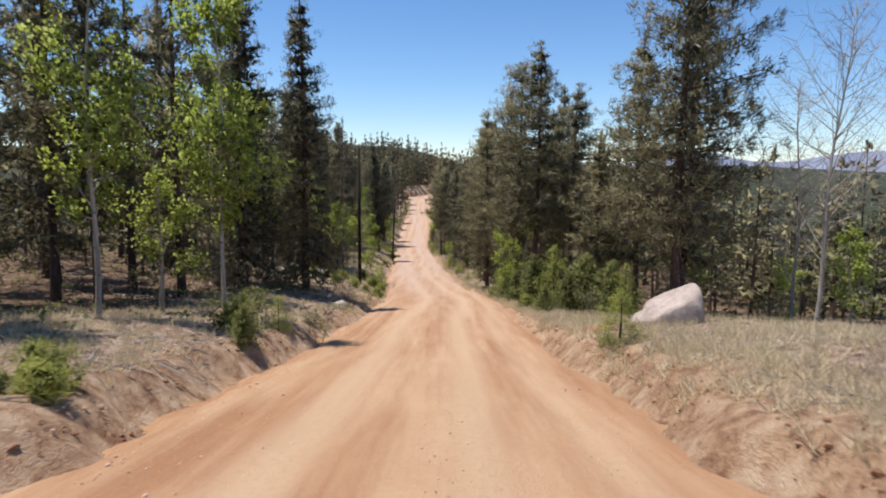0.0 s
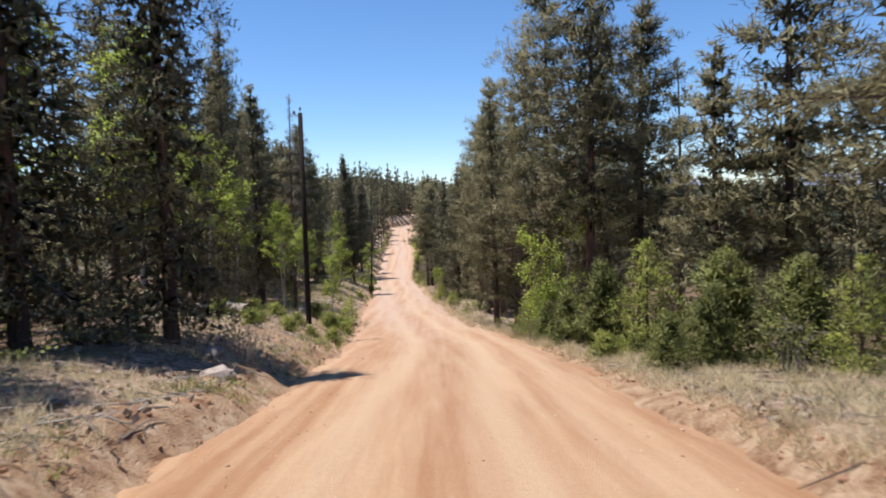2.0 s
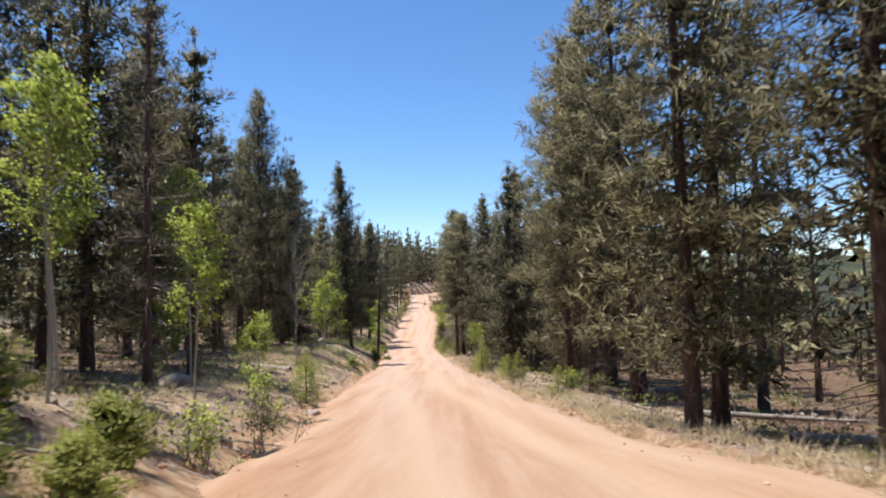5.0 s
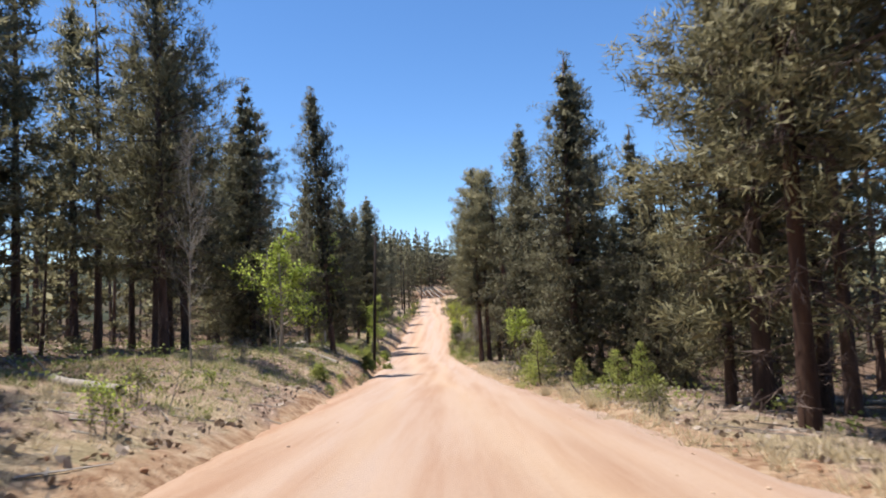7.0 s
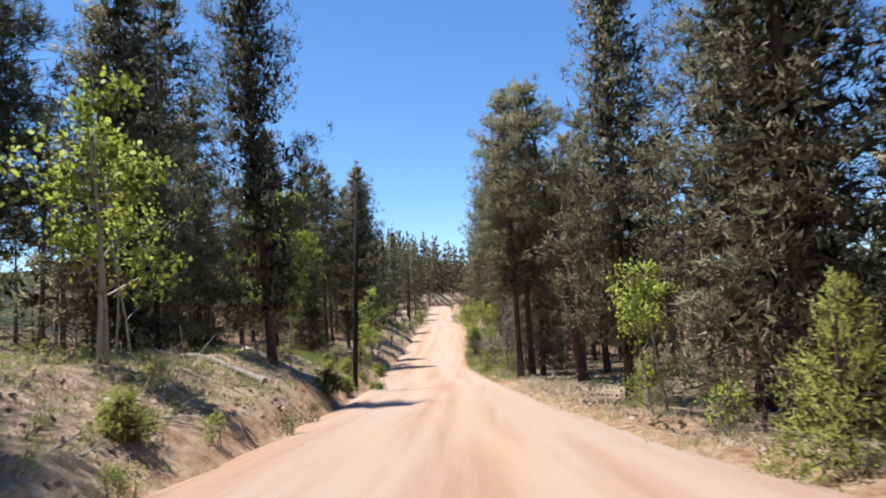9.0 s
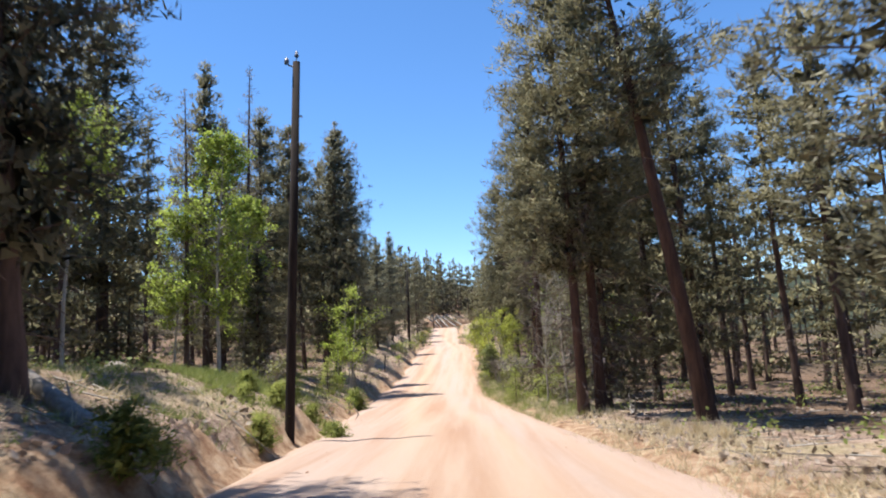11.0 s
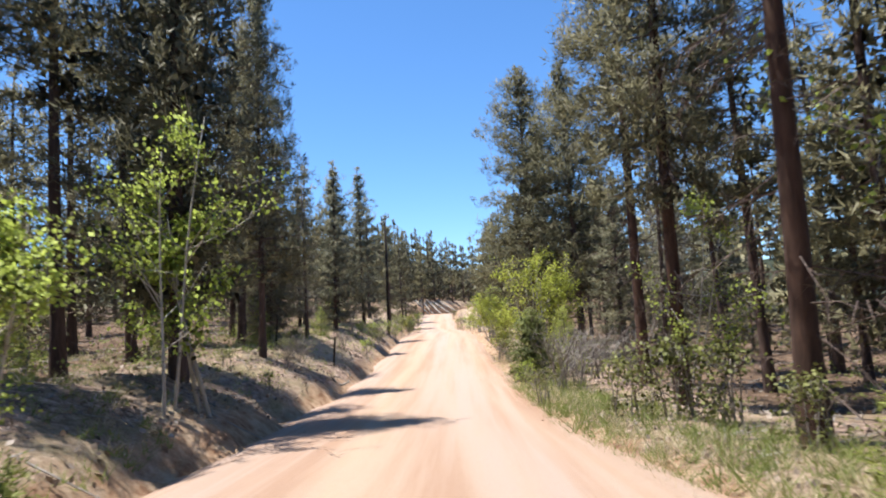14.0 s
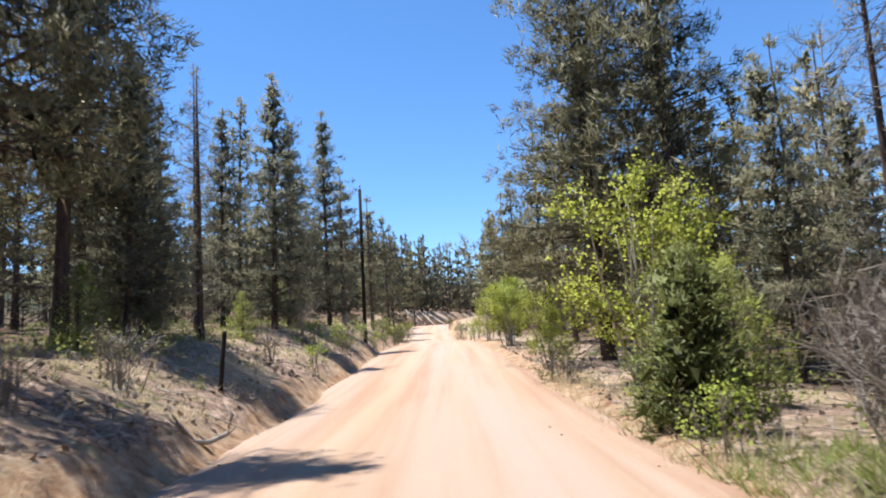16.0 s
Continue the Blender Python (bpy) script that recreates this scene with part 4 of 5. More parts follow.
for kind, x, y, h in (
    ("fir", -1.6, 123.9, 2.35), ("soft", 3.0, 130.4, 7.7), ("soft", 5.4, 131.5, 7.1),
    ("bare", 6.3, 132.5, 9.1), ("soft", 6.8, 128.6, 6.6), ("pine", 1.5, 142, 13.4), ("mid", 1.5, 149, 12.5), ("mid", 1, 155, 12.6), ("mid", 0, 162, 11.7),
    ("mid", 0.3, 170, 11.8), ("mid", -0.2, 178, 12), ("mid", 0, 187, 12), ("willow", -1.8, 150, 3.2), ("budding", 0.4, 114.6, 4), ("pine", 6.5, 115, 12.2)):
    plant(kind, x, y, h)
for kind, x, y, h in (
    ("mid", -11, 172, 11.6), ("mid", -10.5, 182, 11.8), ("mid", -11, 193, 11.8), ("mid", -14, 178, 11.5), ("mid", -13, 189, 11.6), ("mid", 2.5, 165, 11.7),
    ("mid", 3, 174, 11.8), ("mid", 2.6, 183, 12), ("mid", 1.5, 195, 11), ("mid", 4, 190, 12), ("mid", -12, 203, 10.8), ("mid", -9.5, 212, 11)):
    plant(kind, x, y, h)

plant("bare", -7.9, 67.7, 5.8, 0.5)
plant("willow", -0.65, 129.2, 4.3, 1.15)
plant("broad", 0.1, 136, 15.0, 1.08)
plant("broad", 1.9, 134, 14.5, 1.05)
plant("near", -18.4, 107.6, 17, 1.4)
plant("near", -20.8, 106.0, 17, 1.4)
plant("broad", -10.5, 123.5, 13.4, 0.57)
plant("chalky", 0.1, 101.6, 4.5, 0.6)
plant("broad", -9.8, 10.6, 12.6, 0.8)
plant("pine", 9.7, 27.4, 13.2)
plant("spruce", -5.6, 27.8, 12.2, 0.8)
plant("near", -8.9, 43.1, 12.4, 0.85)
plant("near", -13.4, 45.6, 13.2, 0.9)
plant("pine", -15.6, 47.6, 14.0)
plant("pine", -11.9, 47.9, 12.0, 0.8)
plant("near", 4.7, 68.0, 14.0, 0.75)
plant("spruce", 5.1, 75.0, 8.0, 0.6)
plant("spruce", 6.3, 76.0, 7.5, 0.6)
plant("sparse", 7.2, 74.0, 8.5, 0.9)
plant("dense", -7.95, 86.6, 14.0, 0.86, -4)
plant("dense", -9.8, 115, 13.8, 1.12)
plant("near", -13.3, 130.2, 14.2, 1.05)
plant("tower", 2.25, 94.8, 12.4, 1.05, -8)
plant("slender", -8.5, 39.5, 6.6, 1.2)
plant("slender", -8.0, 41.4, 5.6, 1.1)
plant("slender", -6.2, 42.3, 4.6, 1.1)
plant("slender", -10.0, 40.6, 7.0, 1.2)
plant("broad", -10.8, 73.0, 14.2, 0.8)

# ---- the forest behind them: the nearest singly, the countless rest as one ----
FAR_FORMS = [conifer_shape(s, base=b, R=r, count=24, tufts=52, blades=3, blade=0.66, width=0.38, dead=0, trunk=0.13, fill=1, hair=0) for s, b, r in ((71, 0.16, 2.0), (72, 0.06, 2.2), (73, 0.28, 1.8))]
MID_FORMS = [conifer_shape(s, base=b, R=r, count=34, tufts=105, blades=5, blade=0.46, width=0.20, dead=6, trunk=0.12, fill=3, hair=3) for s, b, r in ((76, 0.1, 2.0), (77, 0.24, 1.8), (78, 0.05, 2.2))]
HILL_FORMS = [conifer_shape(s, base=0.04, R=1.7, shape=cone, count=26, tufts=50, blades=3, blade=0.66, width=0.40, dead=0, trunk=0.13, fill=1, hair=0) for s in (171, 172)]
rest, far_stand = [], []


def stand(forms, x, y, h):
    """Adds one tree to the joined forest."""
    m = np.array(Matrix.Translation((x, y, float(ground_z(x, y)) - 0.05)) @ pose(0, 0, 0, turns.gauss(0, 0.8), turns.gauss(0, 0.8), turns.uniform(0, 360)))
    s = np.array([0.55 * h / 12 + 0.42] * 2 + [h / 12]) * turns.uniform(0.9, 1.1)
    taken.append((x, y))
    (far_stand if y > 205 else rest).append((turns.choice(forms), m, s))


scatter = random.Random(3)
singles = 0
for _ in range(3300):
    y = scatter.uniform(-25, 235)
    off = scatter.choice((-1, 1)) * (7.5 + 28 * scatter.random() ** 1.15)
    x = float(road_x(y)) + off
    h = scatter.uniform(9.5, 13.5)
    if abs(off) > 19 and scatter.random() < 0.72:
        continue
    if off > 0:
        if y < 30 and off < 20 or y < 44 and off < 14 or scatter.random() < 0.2:
            continue
        if y < 50 and off > 13:
            h *= 0.62
    elif y < 12 and off > -13:
        continue
    near = 2.8 if abs(off) < 16 else 3.0
    if abs(off) < 14 and scatter.random() < (0.4 if off > 0 and y > 55 else 0.7) or off < 0 and (y > 118 and off > -15 or 56 < y < 75 and off > -14.5 or 84 < y < 128 and off > -15 or 29 < y < 50 and off > -13.5):
        continue
    if any(abs(x - a) < near and abs(y - b) < near for a, b in taken):
        continue
    if abs(off) < 11 and y < 150 and singles < 100 or off > 0 and off < 15.5 and 90 < y < 145 or -26 < off < 0 and 118 < y < 162:
        h *= 1.15 if off < -13 and y > 118 else 1.0
        plant("slim" if 0 < off < 11 and y > 92 else "mid", x, y, h)
        singles += 1
    else:
        stand(MID_FORMS if abs(off) < 14.5 and y < 150 else FAR_FORMS, x, y, h)
for n in range(620):
    y, x = scatter.uniform(209, 262), scatter.uniform(-70, 60) if n < 260 else scatter.uniform(-28, 26)
    if abs(x - float(road_x(y))) < 5 or any(abs(x - a) < 1.25 and abs(y - b) < 1.25 for a, b in taken):
        continue
    stand(HILL_FORMS, x, y, scatter.uniform(8, 11.5) if abs(x + 9) > 14 else scatter.uniform(10, 13.5))
LOW_FORMS = [conifer_shape(s, base=0.02, R=1.9, shape=cone, count=28, tufts=70, blades=4, blade=0.5, width=0.24, dead=0, trunk=0.09, fill=2, hair=0) for s in (175, 176, 177)]
for _ in range(250):
    y = scatter.uniform(12, 200)
    off = scatter.choice((-1, 1)) * scatter.uniform(12.5, 33)
    if off > 0 and y < 40 or off < 0 and y > 112 and off > -17:
        continue
    stand(LOW_FORMS, float(road_x(y)) + off, y, scatter.uniform(1.4, 5.5))
for _ in range(190):
    y, off = scatter.uniform(14, 120), scatter.uniform(24, 62)
    stand(HILL_FORMS, float(road_x(y)) + off, y, scatter.uniform(4.5, 8.5))
woods = []
for layer in (0, 2):
    woods.append(joined([((form[layer][0] * s) @ m[:3, :3].T + m[:3, 3], form[layer][1]) for form, m, s in rest + far_stand if form[layer] is not None]))
v, f = joined(woods)
wood = mesh_of("branchwork", v, f, BARK)
forest = new("forest")
tagged(part("branchwork", wood, forest), kind="stuff")
for trees, needles in ((rest, NEEDLE), (far_stand, NEEDLE_DARK)):
    v, f = joined([((form[1][0] * s) @ m[:3, :3].T + m[:3, 3], form[1][1]) for form, m, s in trees])
    face = np.concatenate([form[1][2] @ m[:3, :3].T for form, m, s in trees])
    tagged(part("crown", mesh_of("crown", v, f, needles, normals=face), forest), kind="stuff")
tagged(forest, "dense dark pine forest stretching away on both sides of the road", "forest", kind="stuff")


# ---- poles, boulders, fallen wood and posts ----
def blob(rng, size, rough=0.25, cuts=2, faces=()):
    """A rounded, uneven stone: a subdivided icosphere pushed about by noise."""
    bm = bmesh.new()
    bmesh.ops.create_icosphere(bm, subdivisions=cuts, radius=0.5)
    o = Vector(rng.uniform(-50, 50, 3))
    cuts_at = [(Vector(unit(rng.normal(0, 1, 3) + [0, 0, 0.25])), rng.uniform(0.33, 0.43)) for _ in range(14)]
    cuts_at += [(Vector(way).normalized(), depth) for way, depth in faces]
    for v in bm.verts:
        n = v.co.normalized()
        v.co = n * (0.5 + rough * 0.5 * noise.fractal(n * 1.6 + o, 1.0, 2.0, 3) - 0.10 * max(0, noise.noise(n * 2.4 + o)))
        for way, depth in cuts_at:
            over = v.co.dot(way) - depth
            if over > 0:
                v.co -= way * over * 0.9
        v.co = Vector((v.co.x * size[0], v.co.y * size[1], v.co.z * size[2]))
    return bm


def finish(bm, name, material, smooth_faces=True):
    me = bpy.data.meshes.new(name)
    bm.to_mesh(me)
    bm.free()
    me.polygons.foreach_set("use_smooth", [smooth_faces] * len(me.polygons))
    me.materials.append(material)
    return me


def cylinder(r1, r2, z0, z1, sides=12, at=(0, 0)):
    return tube([(at[0], at[1], z0), (at[0], at[1], (z0 + z1) / 2), (at[0], at[1], z1)], [r1, (r1 + r2) / 2, r2], sides)


def utility_pole(x, y, h, lean=0.0):
    pole = new("utility_pole")
    part("shaft", mesh_of("shaft", *cylinder(0.105, 0.080, -0.6, h, 14), POLEWOOD, False), pole)
    pin = part("insulator_pin", mesh_of("insulator_pin", *cylinder(0.012, 0.012, h - 0.05, h + 0.14, 8), IRON, False), pole)
    part("insulator", mesh_of("insulator", *tube([(0, 0, h + 0.12), (0, 0, h + 0.16), (0, 0, h + 0.19), (0, 0, h + 0.24)], [0.045, 0.05, 0.028, 0.032], 10), IRON, False), pin)
    arm = part("side_bracket", mesh_of("side_bracket", *tube([(-0.05, 0, h - 0.10), (-0.16, 0, h - 0.08), (-0.22, 0, h - 0.02)], [0.018, 0.018, 0.014], 6), IRON, False), pole)
    part("side_insulator", mesh_of("side_insulator", *tube([(-0.22, 0, h - 0.04), (-0.22, 0, h + 0.03), (-0.22, 0, h + 0.10)], [0.05, 0.055, 0.03], 10), IRON, False), arm)
    part("step_bolt", mesh_of("step_bolt", *tube([(0.05, 0, h - 1.25), (0.13, -0.02, h - 1.24), (0.16, -0.02, h - 1.28)], [0.02, 0.018, 0.014], 6), IRON, False), pole)
    pole.matrix_basis = Matrix.Translation((x, y, float(ground_z(x, y)))) @ pose(0, 0, 0, 0, lean, 0)
    return tagged(pole, "dark tarred wooden utility pole standing on the roadside bank", "utility pole", "utility poles")


for x, y, h, lean in ((-4.73, 39.08, 7.7, 0.0), (-6.75, 93.5, 8.2, 2.2), (-9.1, 151.0, 8.2, 0.5)):
    utility_pole(x, y, h, lean)


def boulder(x, y, size, turn=0, label="weathered pinkish granite boulder half sunk in dry grass", rough=0.3, seed=1, sink=0.3, stone=None, faces=()):
    ob = new("boulder", finish(blob(np.random.default_rng(seed), size, rough, 4, faces), "boulder", stone or GRANITE))
    ob.matrix_basis = Matrix.Translation((x, y, float(ground_z(x, y)) + size[2] * (0.5 - sink))) @ pose(0, 0, 0, 0, 0, turn)
    return tagged(ob, label, "rock", "boulders")


boulder(5.4, 15.4, (2.1, 1.5, 1.7), 0, seed=4, faces=(((-0.60, -0.12, 0.79), 0.13), ((0.97, -0.15, 0.06), 0.27), ((-0.2, -0.93, 0.12), 0.30), ((0.35, -0.3, 0.85), 0.36)))
boulder(3.45, 14.3, (1.4, 1.0, 0.7), 70, "pinkish rock half buried in the cut bank", seed=14, sink=0.6, stone=CLAY)
boulder(11.5, 24.5, (1.6, 1.2, 0.7), 40, "flat pale granite rock among the meadow grass", seed=9)
boulder(-3.75, 24.6, (0.62, 0.5, 0.34), 10, "white stone lying on the lip of the bank", seed=5, sink=0.45)
boulder(-4.5, 27.0, (0.5, 0.45, 0.3), 60, "white stone lying on the lip of the bank", seed=6)
boulder(-7.4, 52.5, (0.9, 0.7, 0.5), 60, "grey stone on the forest floor", seed=7)
boulder(-4.35, 53.0, (0.55, 0.4, 0.3), 0, "reddish stone at the road's edge", seed=8)
boulder(-11.8, 96.0, (1.1, 0.8, 0.7), 20, "grey stone among shrubs behind the pole", seed=12)


def log(ax, ay, bx, by, r, label="bleached grey fallen log lying on the ground", lift=0.0, stubs=5, seed=1, rise=0.0):
    """A fallen trunk from a to b, with broken branch stubs as parts."""
    rng = np.random.default_rng(seed)
    ob = new("fallen_log")
    s = np.linspace(0, 1, 8)
    x, y = ax + (bx - ax) * s, ay + (by - ay) * s
    z0, z1 = float(ground_z(ax, ay)), float(ground_z(bx, by))
    z = np.maximum(z0 + (z1 - z0) * s, ground_z(x, y) - 0.02) + r * 0.8 + lift + rise * s
    line = np.stack([x + rng.normal(0, 0.03, 8), y + rng.normal(0, 0.03, 8), z], 1)
    part("trunk", mesh_of("trunk", *tube(line, r * (1.1 - 0.55 * s), 9), DEADWOOD, False), ob)
    for _ in range(stubs):
        p = line[rng.integers(1, 7)]
        d = unit(rng.normal(0, 1, 3) + [0, 0, 0.7])
        part("stub", mesh_of("stub", *tube([p, p + d * rng.uniform(0.15, 0.4), p + d * rng.uniform(0.45, 0.9)], [r * 0.3, r * 0.2, 0.006], 5), DEADWOOD, False), ob)
    return tagged(ob, label, "log", "fallen logs")


log(-6.0, 35.3, -12.6, 43.4, 0.17, seed=2)
log(-6.3, 33.2, -9.0, 33.6, 0.09, seed=3)
log(-8.0, 42.6, -12.0, 43.5, 0.10, seed=4)
log(-6.6, 86.2, -11.5, 89.5, 0.12, seed=5)
log(-7.2, 83.0, -10.5, 84.5, 0.09, seed=6)
log(-7.0, 62.5, -10.4, 65.0, 0.10, seed=7)
log(6.0, 62.0, 10.5, 66.5, 0.10, "bleached fallen log in the shaded forest", seed=8)
log(5.2, 68.5, 9.5, 67.5, 0.09, "bleached fallen log in the shaded forest", seed=9)
log(4.4, 47.5, 8.5, 50.5, 0.10, "bleached fallen log in the shaded forest", seed=10)
log(5.0, 54.0, 9.0, 53.0, 0.08, "bleached fallen log in the shaded forest", seed=11)
for i, (ax, ay, bx, by) in enumerate(((-11.5, 219, -8.6, 210.5), (-10.6, 222, -7.9, 212.5), (-9.4, 224, -6.8, 214.5), (-8.2, 225, -5.2, 216.5), (-7.6, 228, -3.6, 219.5))):
    log(ax, ay, bx, by, 0.17, "long pale log stacked on the red bank at the crest", lift=0.1, stubs=2, seed=20 + i)


def dead_branch(x, y, size, turn, seed):
    """A pale bent branch lying on the verge with both ends up."""
    rng = np.random.default_rng(seed)
    ob = new("dead_branch")
    p = np.array([[-0.62, 0.05, 0.55], [-0.5, 0, 0.3], [-0.36, 0, 0.05], [0.05, 0.03, 0.0], [0.42, 0, 0.06], [0.6, 0, 0.36], [0.52, 0.04, 0.62]]) * size
    p += rng.normal(0, 0.03, p.shape)
    part("stem", mesh_of("stem", *tube(p, np.array([0.012, 0.03, 0.045, 0.05, 0.045, 0.035, 0.012]) * size, 7), DEADWOOD, False), ob)
    for k in (1, 3, 4):
        d = unit(np.array([rng.normal(0, 1), rng.normal(0, 0.6), 0.5]))
        part("twig", mesh_of("twig", *tube([p[k], p[k] + d * 0.16 * size, p[k] + (d + [0, 0, 0.2]) * 0.3 * size], np.array([0.022, 0.015, 0.004]) * size, 5), DEADWOOD, False), ob)
    ob.matrix_basis = Matrix.Translation((x, y, float(ground_z(x, y)))) @ pose(0, 0, 0, 0, 0, turn)
    return tagged(ob, "pale curved dead branch lying on the verge", "branch", "dead branches")


for x, y, s, a in ((1.6, 68.7, 0.9, 5), (1.6, 99.0, 0.7, 90), (2.2, 63.8, 0.7, 130), (-8.2, 125.0, 0.8, 60), (-6.9, 100.5, 0.7, 10)):
    dead_branch(x, y, s, a, int(y * 10))


def fence_post(x, y, h):
    ob = new("fence_post", mesh_of("fence_post", *tube([(0, 0, -0.4), (0.01, 0, h * 0.5), (0.03, 0.01, h * 0.97), (0.03, 0.01, h)], [0.045, 0.042, 0.04, 0.03], 9), POLEWOOD, False))
    ob.matrix_basis = Matrix.Translation((x, y, float(ground_z(x, y)))) @ pose(0, 0, 0, 2, 3, 40)
    return tagged(ob, "short weathered wooden fence post", "post", "fence posts")


for x, y, h in ((9.3, 17.4, 1.1), (10.1, 22.0, 1.0), (-11.8, 130.0, 1.1), (-9.0, 128.0, 1.1)):
    fence_post(x, y, h)

tag = new("tree_tag", mesh_of("tree_tag", *joined([(np.array([[x, y, z] for x in (-0.045, 0.045) for y in (-0.008, 0.008) for z in (-0.065, 0.065)]), np.array([(0, 1, 3), (0, 3, 2), (4, 6, 7), (4, 7, 5), (0, 4, 5), (0, 5, 1), (2, 3, 7), (2, 7, 6), (0, 2, 6), (0, 6, 4), (1, 5, 7), (1, 7, 3)]))]), TAG))
tag.matrix_basis = Matrix.Translation((0.62, 97.74, float(ground_z(0.7, 97.9)) + 1.4))
tagged(tag, "small faded plate nailed to a pine trunk", "tag")


# ---- bushes and seedlings, stretch by stretch ----
for kind, x, y, h in (
    ("seedling", -3.95, 6.6, 0.55), ("seedling", -3.7, 6.1, 0.42), ("seedling", -4.3, 6.2, 0.4), ("shrub", -4.9, 6.9, 0.35), ("seedling", -4.15, 13.6, 0.8), ("shrub", -3.9, 14.6, 0.7),
    ("shrub", -3.3, 17.0, 0.6), ("shrub", 5.6, 24.0, 0.9), ("fir", 4.9, 26.0, 1.6), ("fir", 3.9, 25.4, 1.1), ("shrub", -5.2, 19.2, 0.7),
    ("twiggy", -3.6, 26.0, 0.8), ("fir", -3.6, 12.2, 0.75), ("young", -3.65, 15.0, 0.8), ("sapling", 13.5, 26.0, 3.0), ("sapling", 11.0, 29.0, 3.2), ("shrub", 9.6, 20.2, 0.9)):
    plant(kind, x, y, h)
for kind, x, y, h in (
    ("seedling", -3.35, 35.3, 0.6), ("seedling", -4.4, 33.7, 0.55), ("seedling", -3.9, 34.6, 0.4), ("seedling", -5.2, 33.5, 0.45), ("seedling", -5.4, 36.6, 0.6), ("seedling", -4.8, 37.2, 0.55),
    ("seedling", -6.2, 37.0, 0.55), ("seedling", -4.2, 40.6, 0.75), ("seedling", -4.0, 42.4, 0.65), ("seedling", -4.9, 42.0, 0.65), ("seedling", -3.7, 41.3, 0.5), ("shrub", -3.9, 44.5, 0.7),
    ("seedling", -7.2, 38.4, 0.5), ("seedling", -7.8, 41.0, 0.6), ("shrub", -3.8, 47.0, 0.6), ("shrub", -4.6, 49.5, 0.8), ("seedling", -6.6, 34.6, 0.6), ("seedling", -5.0, 31.8, 0.5)):
    plant(kind, x, y, h)
for kind, x, y, h in (
    ("shrub", 3.6, 36.2, 1.0), ("shrub", 4.2, 35.4, 1.2), ("sapling", 3.9, 38.6, 2.0), ("shrub", 3.1, 38.0, 0.8), ("young", 3.3, 37.3, 1.6),
    ("shrub", 3.6, 40.0, 0.8), ("shrub", 2.8, 42.0, 0.5), ("shrub", 2.9, 34.8, 0.7), ("shrub", 5.2, 31.6, 1.0),
    ("young", 2.2, 56.6, 0.9), ("shrub", 2.9, 57.6, 0.7), ("shrub", 3.2, 56.0, 0.6), ("young", 1.8, 71.2, 0.9), ("shrub", 1.4, 62.6, 0.5), ("shrub", 1.9, 64.2, 0.5)):
    plant(kind, x, y, h)
for kind, x, y, h in (
    ("young", -4.9, 55.2, 1.3), ("sapling", -6.0, 54.6, 2.2), ("sapling", -8.0, 54.0, 2.2), ("shrub", -6.8, 66.0, 0.4), ("shrub", -5.6, 59.4, 0.6), ("shrub", -6.4, 62.0, 0.6),
    ("shrub", -5.7, 73.4, 0.4), ("shrub", -7.2, 77.4, 0.5), ("seedling", -6.3, 74.6, 0.6), ("shrub", -5.7, 79.0, 0.5), ("shrub", -5.8, 82.0, 0.45), ("seedling", -6.2, 85.6, 0.7),
    ("twiggy", -8.4, 70.4, 0.6), ("twiggy", -8.0, 72.0, 0.8), ("shrub", -5.9, 76.2, 0.4), ("young", 1.3, 81.4, 1.2), ("shrub", 1.0, 76.2, 0.7)):
    plant(kind, x, y, h)
for kind, x, y, h in (
    ("seedling", -6.3, 95.2, 0.5), ("seedling", -7.2, 94.4, 0.55), ("seedling", -6.9, 96.2, 0.5), ("seedling", -8.1, 95.0, 0.5), ("seedling", -5.9, 94.2, 0.5), ("seedling", -7.7, 93.6, 0.45), ("seedling", -7.7, 97.2, 0.7), ("twiggy", -8.6, 98.8, 1.0), ("shrub", -8.4, 98.2, 0.9), ("shrub", -7.0, 97.4, 0.6), ("seedling", -6.7, 91.4, 0.6),
    ("shrub", -7.2, 103.4, 0.6), ("young", -8.2, 104.6, 1.3), ("seedling", -7.4, 105.6, 0.9), ("shrub", -10.6, 104.6, 0.8), ("sapling", -8.4, 107.0, 2.6),
    ("shrub", -0.4, 104.0, 0.9), ("shrub", 0.3, 106.0, 1.0), ("young", -1.3, 104.9, 1.25), ("young", 0.5, 106.2, 1.4), ("young", 1.3, 105.6, 1.5), ("seedling", -0.3, 105.4, 0.8), ("shrub", 0.8, 107.6, 1.2), ("shrub", -0.2, 108.8, 0.8)):
    plant(kind, x, y, h)
for kind, x, y, h in (
    ("shrub", -1.4, 113.0, 1.0), ("shrub", -0.6, 112.2, 1.2), ("shrub", 0.1, 111.4, 1.1), ("shrub", -1.9, 117.6, 0.8), ("twiggy", -1.2, 119.6, 1.5), ("twiggy", -0.6, 121.4, 1.6),
    ("twiggy", 0.4, 123.2, 1.5), ("shrub", -2.0, 122.0, 0.7), ("young", -0.2, 126.0, 2.4), ("young", -1.6, 124.6, 1.6), ("twiggy", 1.8, 124.6, 1.4), ("twiggy", 2.6, 126.4, 1.6),
    ("sapling", -1.9, 153.0, 3.6), ("sapling", -1.0, 151.5, 3.6), ("willow", -1.9, 135.0, 2.2), ("shrub", -1.9, 131.6, 1.0), ("willow", -9.0, 160.0, 1.6), ("shrub", -8.8, 148.0, 1.0)):
    plant(kind, x, y, h)
